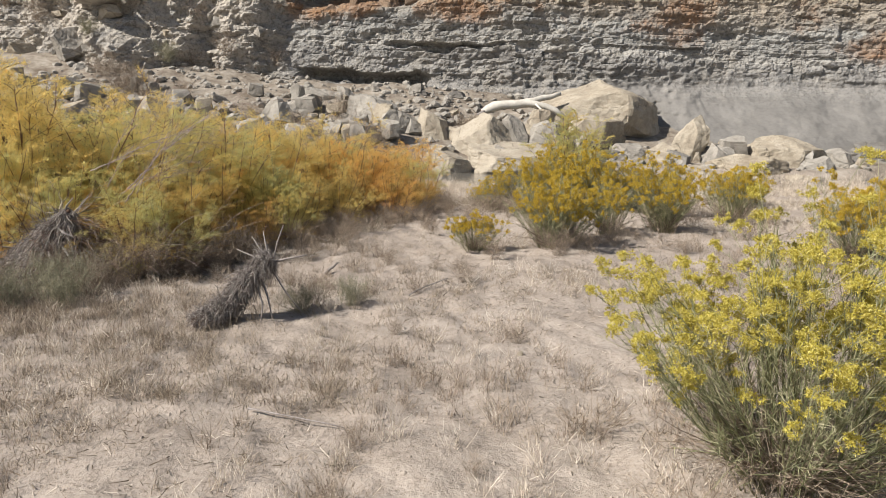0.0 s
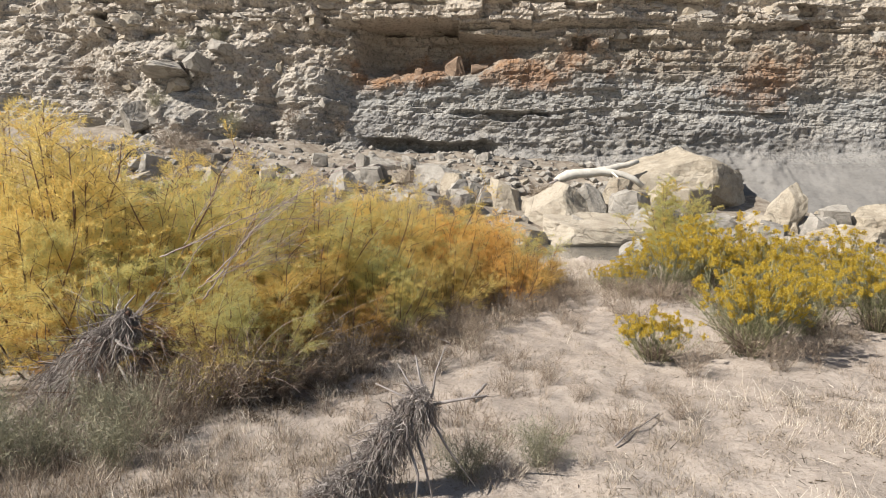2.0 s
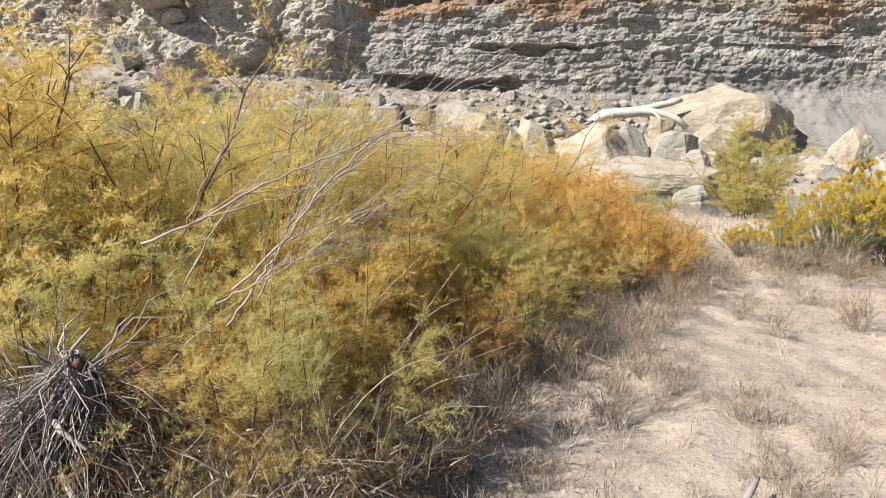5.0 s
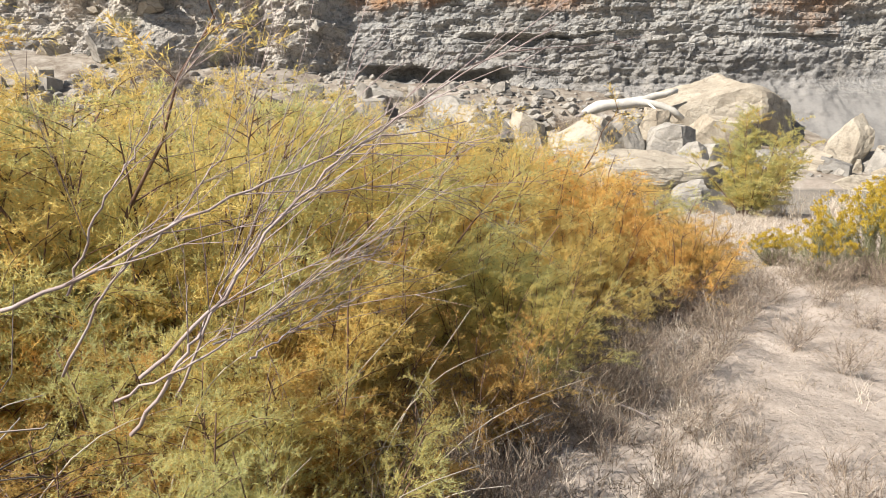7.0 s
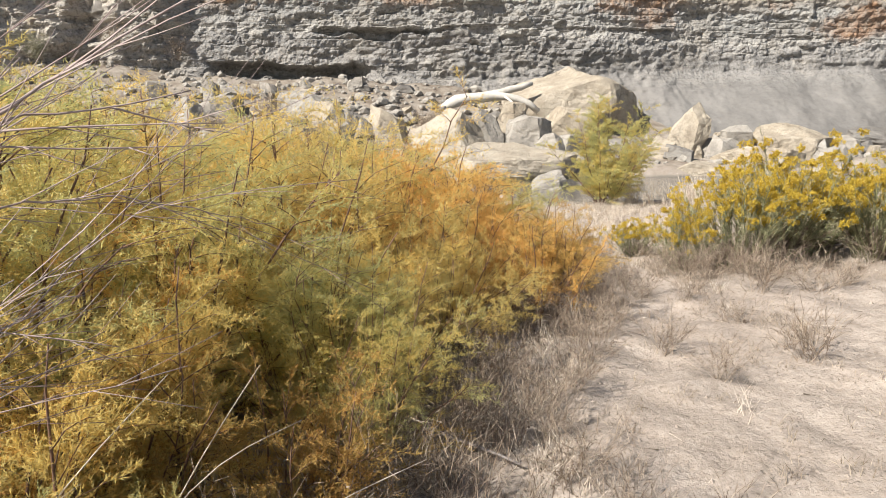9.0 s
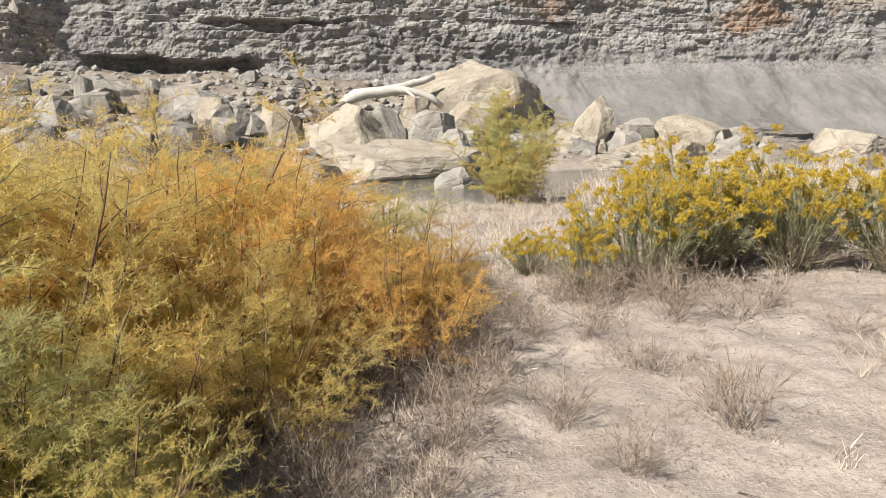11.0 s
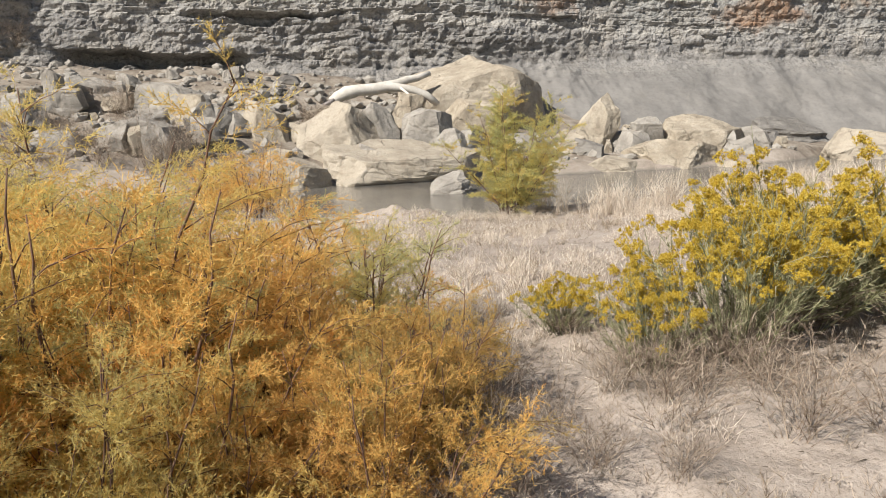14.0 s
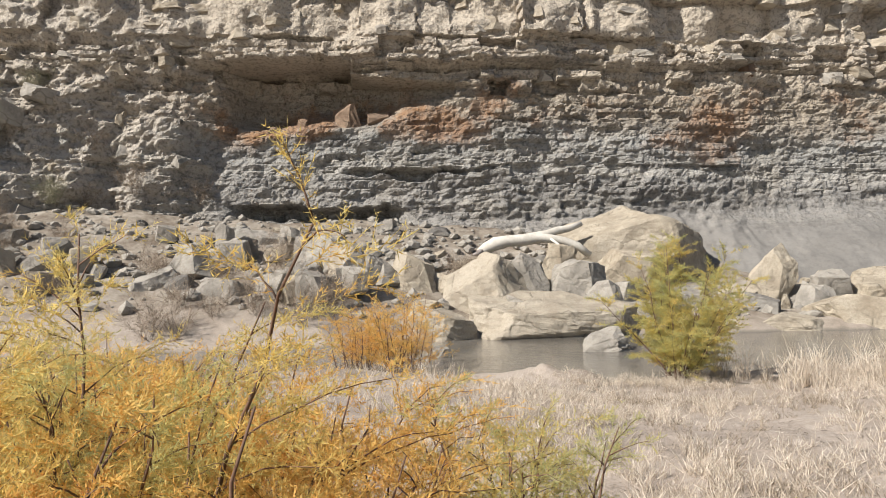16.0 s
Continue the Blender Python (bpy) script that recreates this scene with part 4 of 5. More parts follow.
def rabbitbrush(h, spread, stems, seed, bloom=1.0, fine=1.0, petals=None):
    r = np.random.default_rng(seed)
    lines, leaf, flo, dry, dead = [], [], [], [], []
    for _ in range(stems):
        az, lean = r.uniform(0, 2 * math.pi), r.uniform(0.05, 0.95) * spread
        p0 = np.array([math.cos(az), math.sin(az), 0]) * r.uniform(0, 0.16)
        L = h * r.uniform(0.55, 1.1) * (1 - 0.18 * lean)
        main = bent(p0 - [0, 0, 0.04], [math.cos(az) * lean, math.sin(az) * lean, 1.0], L, 0.05, 6, 0.035, r)
        lines.append((main, np.linspace(0.005, 0.0016, 6) * fine))
        n = int(95 * L)
        p, w = along(main, r.uniform(0.25, 1, n))
        leaf.append(needles(p, w + r.normal(size=(n, 3)) * 0.5, r.uniform(0.03, 0.07, n), np.full(n, 0.0045 * fine)))
        for q, tq in zip(*along(main, r.uniform(0.45, 0.95, 5))):
            br = bent(q, tq + r.normal(size=3) * 0.35, L * r.uniform(0.14, 0.30), -0.08, 4, 0.03, r)
            lines.append((br, np.linspace(0.0024, 0.0012, 4) * fine))
            n = 12
            p, w = along(br, r.uniform(0.1, 1, n))
            leaf.append(needles(p, w + r.normal(size=(n, 3)) * 0.5, r.uniform(0.025, 0.06, n), np.full(n, 0.0035 * fine)))
            if r.random() < 0.72 * bloom and br[-1][2] > h * r.uniform(0.34, 0.64):
                m = r.integers(14, 26)
                ball = unit(r.normal(size=(m, 3)) + [0, 0, 0.4]) * r.uniform(0.3, 1.0, (m, 1))
                heads = br[-1] + ball * ([0.042, 0.042, 0.03] if petals else [0.05, 0.05, 0.042])
                k = 20
                at = np.repeat(heads, k, 0)
                ways = unit(r.normal(size=(m * k, 3)) + [0, 0, 0.45])
                flo.append(needles(at + ways * 0.004, ways, r.uniform(0.008, 0.017, m * k) * (0.75 if petals else 1.0), np.full(m * k, 0.0042 if petals else 0.0062)))
    for _ in range(int(stems * 1.5)):
        az, lean = r.uniform(0, 2 * math.pi), r.uniform(0.5, 1.7)
        tw = bent([0, 0, 0], [math.cos(az) * lean, math.sin(az) * lean, 1.0], h * r.uniform(0.28, 0.62), 0.15, 5, 0.07, r)
        dry.append((tw, np.linspace(0.005, 0.0015, 5) * fine))
        n = 14
        p, w = along(tw, r.uniform(0.2, 1, n))
        dead.append(needles(p, w + r.normal(size=(n, 3)) * 0.6, r.uniform(0.05, 0.14, n), np.full(n, 0.003)))
    root = thing("rabbitbrush", "rabbitbrush with yellow flower clusters on grey-green stems", "shrub", "rabbitbrush on the bank")
    child("stemwork", tube_mesh("stemwork", lines, M_RB_STEM, 3), root, "", "stuff")
    child("leafage", tri_mesh("leafage", np.concatenate(leaf), M_RB_STEM), root, "narrow grey-green leaves", "stuff")
    child("bloom", tri_mesh("bloom", np.concatenate(flo), petals or M_FLOWER), root, "bright yellow flower clusters", "stuff")
    child("dry_skirt", tube_mesh("dry_skirt", dry, M_TWIG, 3), root, "dead brown twigs round the base", "stuff")
    child("dry_twig_mat", tri_mesh("dry_twig_mat", np.concatenate(dead), M_TWIG), root, "fine dead twigs", "stuff")
    return root


RB = [rabbitbrush(1.0, 0.95, 85, 501), rabbitbrush(1.0, 0.85, 85, 502), rabbitbrush(0.6, 1.05, 50, 503, 0.9), rabbitbrush(1.1, 1.1, 150, 504, 1.3, 0.7, M_FLOWER_PALE)]
tagged(RB[2], "low orange-yellow flowering rabbitbrush on the sand")
tagged(RB[3], "tall loose rabbitbrush with fading yellow flowers beside the path")
RB_AT = [(0, 1.25, 8.05, 0.9), (1, 1.32, 11.3, 0.88), (2, 0.36, 7.8, 0.74), (3, 1.5, 2.75, 1.12),
         (0, 0.85, 11.35, 0.58), (0, 1.95, 11.6, 1.05), (1, 2.65, 11.3, 0.98), (2, 0.72, 12.1, 0.6), (1, 3.0, 9.3, 0.85), (0, 4.7, 7.7, 0.95), (1, 4.5, 10.7, 0.9), (2, 3.3, 12.2, 1.1),
         (0, 3.4, 11.0, 0.95), (2, 1.5, 8.5, 1.0), (1, 2.15, 8.9, 0.7), (2, 6.3, 9.8, 1.2), (1, 6.0, 8.4, 0.9), (2, 5.4, 12.6, 1.2), (3, 2.35, 2.7, 0.85), (2, 2.4, 11.9, 1.35)]
PLACED_UNDER = []
for i, (k, x, y, s) in enumerate(RB_AT):
    m = pose(x, y, gz(x, y), 0, 0, 37 * i) @ Matrix.Scale(s, 4)
    PLACED_UNDER.append((0, x, y - 0.05, 0.95 * s))
    if i < 4:
        RB[k].matrix_basis = m
    else:
        ob = copy_thing(RB[k], pose(x, y, gz(x, y), 0, 0, 37 * i))
        ob.scale = (s, s, s)


def dry_shrub(h, spread, stems, seed, mat, leafy=0.0):
    """A small bare twiggy bush."""
    r = np.random.default_rng(seed)
    tri = []
    for _ in range(stems):
        az, lean = r.uniform(0, 2 * math.pi), r.uniform(0.1, 1.0) * spread
        main = bent(np.array([0, 0, -0.02]) + r.normal(size=3) * [0.04, 0.04, 0], [math.cos(az) * lean, math.sin(az) * lean, 0.9], h * r.uniform(0.6, 1.1), 0.06, 5, 0.06, r)
        w = np.linspace(0.005, 0.0025, 4)
        tri.append(needles(main[:-1], np.diff(main, axis=0), np.linalg.norm(np.diff(main, axis=0), axis=1) * 1.15, w))
        n = 9
        p, t = along(main, r.uniform(0.25, 1, n))
        wy = t + r.normal(size=(n, 3)) * 0.55
        ln = r.uniform(0.05, 0.16, n) * (h / 0.4)
        tri.append(needles(p, wy, ln, np.full(n, 0.003)))
        q = p + unit(wy) * ln[:, None] * 0.5
        tri.append(needles(q, wy + r.normal(size=(n, 3)) * 0.7, ln * 0.6, np.full(n, 0.0022)))
        if leafy:
            m = int(60 * leafy)
            p, t = along(main, r.uniform(0.2, 1, m))
            tri.append(needles(p + r.normal(size=(m, 3)) * 0.025, t * 0.6 + r.normal(size=(m, 3)), r.uniform(0.012, 0.03, m), np.full(m, 0.006)))
    return tri_mesh("dry_shrub", np.concatenate(tri), mat)


SHRUBS = [dry_shrub(0.36, 1.0, 34, 601, M_TWIG), dry_shrub(0.28, 1.2, 26, 602, M_TWIG), dry_shrub(0.45, 0.9, 40, 603, M_TWIG, 0.12), dry_shrub(0.42, 1.1, 44, 604, M_SAGE, 0.8), dry_shrub(0.22, 1.0, 20, 605, M_STRAW)]
SHRUB_LABEL = ["brown twiggy dry shrub on the sand", "low spreading dead twig clump", "dense brown dry shrub with withered leaves", "grey-green saltbush with small leaves", "small pale dry weed on the sand"]
PLACED = [(2, -2.95, 6.2, 1.25), (2, -3.2, 6.3, 1.3), (2, -2.65, 6.5, 1.2), (2, -2.4, 6.9, 1.1), (0, -3.05, 5.95, 1.2), (2, -2.8, 6.35, 1.3), (2, -3.4, 6.05, 1.1), (0, -2.55, 6.7, 1.3), (2, -2.15, 7.2, 1.1), (0, 0.45, 9.12, 1.05), (0, -0.24, 9.4, 0.85), (1, 0.4, 9.85, 0.9), (1, 1.25, 10.85, 1.0), (1, 1.8, 9.85, 0.8), (4, 1.6, 9.4, 1.1), (4, 0.9, 8.0, 1.1), (1, 0.6, 10.7, 1.1),
          (3, -3.75, 5.35, 1.15), (3, -4.3, 5.7, 1.25), (3, -4.7, 6.3, 1.2), (3, -3.4, 5.9, 0.9), (3, -4.9, 5.3, 1.1), (2, -2.0, 8.0, 1.0), (2, -2.35, 7.5, 1.0), (2, -1.6, 8.6, 0.9), (2, -1.35, 9.2, 0.85), (0, -1.75, 8.2, 0.95),
          (0, -1.15, 9.9, 0.9), (2, -0.95, 10.4, 0.85), (2, -0.75, 11.2, 0.9), (0, -0.5, 11.9, 0.9), (1, -0.3, 12.5, 1.0), (2, -2.7, 7.2, 0.8), (1, -2.2, 6.9, 0.9), (0, -1.5, 7.5, 0.8), (2, -1.9, 9.0, 0.9), (0, -1.2, 8.5, 0.7),
          (2, 0.55, 7.35, 0.8), (2, 1.3, 7.5, 0.85), (0, 1.7, 7.8, 0.9), (2, 2.1, 8.3, 0.9), (1, 2.6, 8.0, 1.0), (0, -0.25, 6.0, 0.75), (2, 0.2, 6.4, 0.6), (3, -0.75, 5.6, 0.75), (3, -1.15, 5.45, 0.7), (0, -2.4, 7.9, 1.1), (2, -1.6, 9.6, 1.0),
          (2, 1.0, 2.4, 0.8), (0, 2.0, 3.4, 0.9), (1, 0.8, 3.3, 0.9), (0, 3.6, 9.9, 1.1), (2, 4.0, 8.9, 1.1), (0, 5.2, 9.3, 1.2), (2, 2.9, 12.8, 1.1), (0, 4.2, 12.4, 1.2), (2, 1.3, 32.3, 2.6), (2, 0.9, 32.1, 2.4),
          (3, -3.4, 5.25, 1.0), (3, -3.0, 5.3, 0.9), (3, -3.15, 5.7, 1.0), (2, -2.95, 5.55, 0.9), (3, -3.7, 5.0, 1.0), (2, -3.5, 5.5, 0.9), (2, -2.5, 6.6, 0.9), (2, -2.3, 6.9, 0.9), (2, -2.0, 8.5, 0.9), (0, -2.1, 7.3, 1.0),
          (2, -0.75, 10.35, 0.9), (2, -0.55, 10.15, 0.8), (0, -0.4, 10.5, 0.9), (2, -0.2, 10.9, 0.8), (0, 0.0, 11.3, 0.9), (2, -0.1, 11.7, 0.9), (2, -0.95, 10.05, 0.9), (0, -0.7, 9.8, 0.8), (2, -1.45, 8.6, 0.8), (2, -1.2, 8.75, 0.8), (0, -1.3, 9.1, 0.9)]
r = np.random.default_rng(17)
for _ in range(200):
    x, y = r.uniform(-4.2, 6.5), r.uniform(1.2, 14.5)
    if x < np.interp(y, [5, 7, 9.3, 12.7, 14], [-4.2, -3.0, -1.7, -0.7, 0.2]) or (abs(x + 1.6) < 0.5 and y < 6) or math.hypot(x + 2.4, y - 5) < 0.9:
        continue
    if r.random() < 0.6 and y > 7.2 and -0.6 < x < 3:
        continue
    PLACED.append((int(r.choice([0, 0, 1, 1, 2, 2, 4])), x, y, r.uniform(0.3, 0.75)))
PLACED += [(2, -0.55, 9.7, 0.8), (0, -0.3, 10.0, 0.8), (2, -0.25, 10.45, 0.8), (0, 0.05, 10.8, 0.8), (2, -0.75, 9.3, 0.8), (0, -0.95, 8.9, 0.8), (0, 0.99, 10.42, 1.1), (1, 1.37, 10.32, 1.2), (0, 0.68, 10.95, 1.0), (2, 0.92, 10.98, 0.9), (0, 1.2, 10.95, 1.0), (2, 0.5, 11.1, 0.8), (1, 1.6, 10.9, 1.1), (0, 1.75, 10.5, 0.8), (0, 0.35, 10.3, 0.6), (2, 0.1, 10.5, 0.7), (2, -0.1, 11.2, 0.8)] + PLACED_UNDER
for k, x, y, s in PLACED:
    thing("dry_shrub", SHRUB_LABEL[k], "shrub", "dry shrubs on the bank", pose(x, y, gz(x, y), 0, 0, r.uniform(0, 360)) @ Matrix.Scale(s, 4), SHRUBS[k])
for x, y, z, s in [(-11.5, 35.8, 4.6, 3.0), (-9.2, 35.6, 4.2, 2.8), (-13.2, 35.2, 6.4, 2.4), (-21.5, 35.0, 6.2, 3.0), (-23.5, 36.0, 7.0, 3.4), (-18.2, 32.4, 5.3, 2.6), (-17.3, 33.4, 8.4, 2.2), (-15.6, 35.3, 8.9, 2.6), (-14.5, 33.8, 4.2, 3.0), (-13.5, 34.5, 4.0, 2.4), (-20.5, 32.0, 3.6, 2.6), (-16.0, 32.2, 3.1, 2.6), (-12.0, 33.0, 3.0, 2.8), (-10.0, 33.6, 2.2, 2.6), (-12.8, 31.8, 2.1, 2.5)]:
    y = 38.0 + float(cliff_depth(np.array([[x]]), np.array([[z + 0.3]]))[0, 0]) - 0.1
    thing("dry_shrub", "scrubby brown bush rooted in the cliff slope", "shrub", "shrubs on the cliff slope", pose(x, y, z, 0, 0, x * 50) @ Matrix.Scale(s, 4), SHRUBS[2 + (int(x * 7) % 2)])


r = np.random.default_rng(23)
for _ in range(40):
    x, y = r.uniform(-19, -2.5), r.uniform(27.6, 32.5)
    y += 2.5 * smooth(-9, -15, x)
    thing("dry_shrub", "dark brown leafless brush on the far bank", "shrub", "brush on the far bank", pose(x, y, gz(x, y) - 0.05, 0, 0, r.uniform(0, 360)) @ Matrix.Scale(r.uniform(1.6, 3.4), 4), SHRUBS[int(r.choice([0, 2, 2, 1]))])


def grass(n_tufts, area, blades, lo, hi, seed, label, keep=None, wide=0.0028, lean=0.35, mat=None):
    r = np.random.default_rng(seed)
    x, y = r.uniform(area[0], area[1], n_tufts), r.uniform(area[2], area[3], n_tufts)
    ok = fbm(x * 0.8, y * 0.8, 3, seed) > r.uniform(-0.15, 0.4, n_tufts)
    if keep:
        ok &= keep(x, y)
    x, y = x[ok], y[ok]
    n = len(x)
    bx, by = (x[:, None] + r.normal(size=(n, blades)) * 0.03).ravel(), (y[:, None] + r.normal(size=(n, blades)) * 0.03).ravel()
    base = np.stack([bx, by, ground_z(bx, by) - 0.01], -1)
    k = len(base)
    size = np.repeat(r.uniform(lo, hi, n), blades) * r.uniform(0.5, 1.1, k)
    way = np.stack([r.normal(size=k) * lean, r.normal(size=k) * lean, np.ones(k)], -1)
    low = needles(base, way, size * 0.62, np.full(k, wide))
    mid = base + unit(way) * (size * 0.55)[:, None]
    up = needles(mid, way + r.normal(size=(k, 3)) * 0.28 - [0, 0, 0.25], size * 0.55, np.full(k, wide * 0.7))
    me = tri_mesh("dry_grass", np.concatenate([low, up]), mat or M_STRAW)
    return thing("dry_grass", label, "grass", "", None, me, "stuff")


def r2(x, y):
    """Thins the cover where the sand lies bare."""
    bare = (y > 6.9) & (x > np.interp(y, [7, 9, 11], [-1.6, -0.9, -0.2])) & (x < 3.4) & (y < 11)
    return np.where(bare, np.abs(np.sin(x * 91.7 + y * 47.3)) - 0.985, 1.0)


grass(5200, (-4.5, 6.5, 0.6, 14.5), 22, 0.06, 0.22, 701, "short bleached dry grass scattered over the sand", lambda x, y: (x > np.interp(y, [5, 7, 9.3, 12.7, 14], [-4.4, -3.3, -2.0, -1.0, 0.0])) & (r2(x, y) > 0), 0.004, 0.4)
grass(4600, (-1.0, 14, 12.6, 20.9), 22, 0.10, 0.30, 702, "pale straw grass on the slope to the stream", None, 0.007, 0.45)
grass(520, (4.3, 13, 18.4, 22.0), 34, 0.4, 0.72, 703, "tall pale straw grass along the water", None, 0.011, 0.24)
grass(500, (-9, 0, 13.5, 24), 20, 0.2, 0.45, 704, "dry brown grass behind the thicket", None, 0.007)

grass(2600, (-3.6, 5.5, 0.8, 8.2), 26, 0.09, 0.25, 705, "grey-brown dry weed tufts on the sand", lambda x, y: x > np.interp(y, [5, 7, 9.3], [-4.2, -3.0, -1.8]), 0.0035, 0.35, M_TWIG)
grass(130, (-1.6, 4.5, 8.2, 14), 30, 0.08, 0.22, 706, "brown dry weeds between the shrubs", lambda x, y: x > np.interp(y, [8, 9.3, 12.7, 14], [-2.2, -1.6, -0.6, 0.0]), 0.0035, 0.5, M_TWIG)
grass(16000, (-4.4, 6.5, 0.6, 13.5), 12, 0.03, 0.11, 707, "matted low brown weeds on the sand", lambda x, y: (x > np.interp(y, [5, 7, 9.3, 12.7, 14], [-4.4, -3.3, -2.0, -1.0, 0.0])) & (r2(x, y) > -0.02), 0.005, 0.42, M_WEED)
grass(9000, (-1.0, 14, 12.4, 21.2), 14, 0.05, 0.2, 708, "short bleached straw covering the slope", lambda x, y: fbm(x * 0.4, y * 1.2, 3, 19) > -0.28, 0.007, 0.6)
grass(2600, (-1.0, 14, 12.8, 20.5), 16, 0.05, 0.2, 709, "grey-brown weeds mixed into the straw", None, 0.006, 0.5, M_WEED)
# brown weeds, which also darken the sand where tamarisk shadow falls
grass(2200, (-4.4, -0.4, 1.6, 6.2), 18, 0.06, 0.17, 710, "brown weeds round the dead stumps, also darkening the sand for shadow", None, 0.004, 0.45, M_WEED)
# weeds in the dark twig colour, which also mimics the shadow cast here
grass(2600, (-4.2, 0.6, 5.2, 12.6), 24, 0.12, 0.32, 711, "dark brown dry weeds along the thicket's edge, partly for its shadow", lambda x, y: (x > np.interp(y, [5, 7, 9.3, 12.7], [-4.3, -3.1, -1.9, -0.9])) & (x < np.interp(y, [5, 7, 9.3, 12.7], [-3.4, -2.1, -0.95, 0.15])), 0.004, 0.4, M_TWIG)

# dark litter along the thicket's edge, laid in place of its shadow
grass(5200, (-4.2, 0.9, 5.2, 12.6), 16, 0.03, 0.11, 712, "dark litter and dead weeds standing in for the thicket's shadow", lambda x, y: (x > np.interp(y, [5, 7, 9.3, 12.7], [-4.3, -3.1, -1.9, -0.9])) & (x < np.interp(y, [5, 7, 9.3, 11, 12.7], [-3.2, -1.75, -0.6, 0.2, 0.4])), 0.006, 0.8, M_LITTER_SHADE)

# litter of twigs and straw
n = 26000
lx, ly = rng.uniform(-4.6, 7, n), rng.uniform(0.3, 16, n)
a = rng.uniform(0, 2 * math.pi, n)
ok = (fbm(lx * 0.9, ly * 0.9, 3, 33) > rng.uniform(-0.3, 0.45, n)) & (r2(lx, ly) > -0.03)
lx, ly, a, n = lx[ok], ly[ok], a[ok], int(ok.sum())
lit = needles(np.stack([lx, ly, ground_z(lx, ly) + rng.uniform(0.002, 0.014, n)], -1), np.stack([np.cos(a), np.sin(a), rng.normal(size=n) * 0.3], -1), rng.uniform(0.02, 0.11, n), rng.uniform(0.003, 0.007, n))
thing("twig_litter", "dry twigs and straw littering the sand", "litter", "", None, tri_mesh("twig_litter", lit, M_LITTER_SHADE), "stuff")
n = 22000
lx, ly = rng.uniform(-4.6, 7, n), rng.uniform(0.3, 18, n)
a = rng.uniform(0, 2 * math.pi, n)
ok = (fbm(lx * 0.9, ly * 0.9, 3, 33) > rng.uniform(-0.2, 0.45, n)) & (r2(lx, ly) > 0)
lx, ly, a, n = lx[ok], ly[ok], a[ok], int(ok.sum())
lit = needles(np.stack([lx, ly, ground_z(lx, ly) + rng.uniform(0.002, 0.014, n)], -1), np.stack([np.cos(a), np.sin(a), rng.normal(size=n) * 0.16], -1), rng.uniform(0.02, 0.12, n), rng.uniform(0.0025, 0.0055, n))
thing("straw_litter", "bleached straw bits on the sand", "litter", "", None, tri_mesh("straw_litter", lit, M_STRAW), "stuff")

# clods and grit
n = 16000
cx, cy = rng.uniform(-4.6, 7, n), rng.uniform(0.3, 16, n)
size = 0.004 + 0.013 * rng.uniform(0, 1, n) ** 3
octa = np.array([[1, 0, 0], [0, 1, 0], [-1, 0, 0], [0, -1, 0], [0, 0, 0.8], [0, 0, -0.8]])
faces = [(0, 1, 4), (1, 2, 4), (2, 3, 4), (3, 0, 4)]
cen = np.stack([cx, cy, ground_z(cx, cy)], -1)
vv = cen[:, None] + octa[None] * size[:, None, None] * rng.uniform(0.5, 1.4, (n, 6, 3))
thing("clods", "crumbs of dried silt on the sand", "soil", "", None, tri_mesh("clods", vv[:, np.array(faces)].reshape(-1, 3, 3), M_SAND), "stuff")


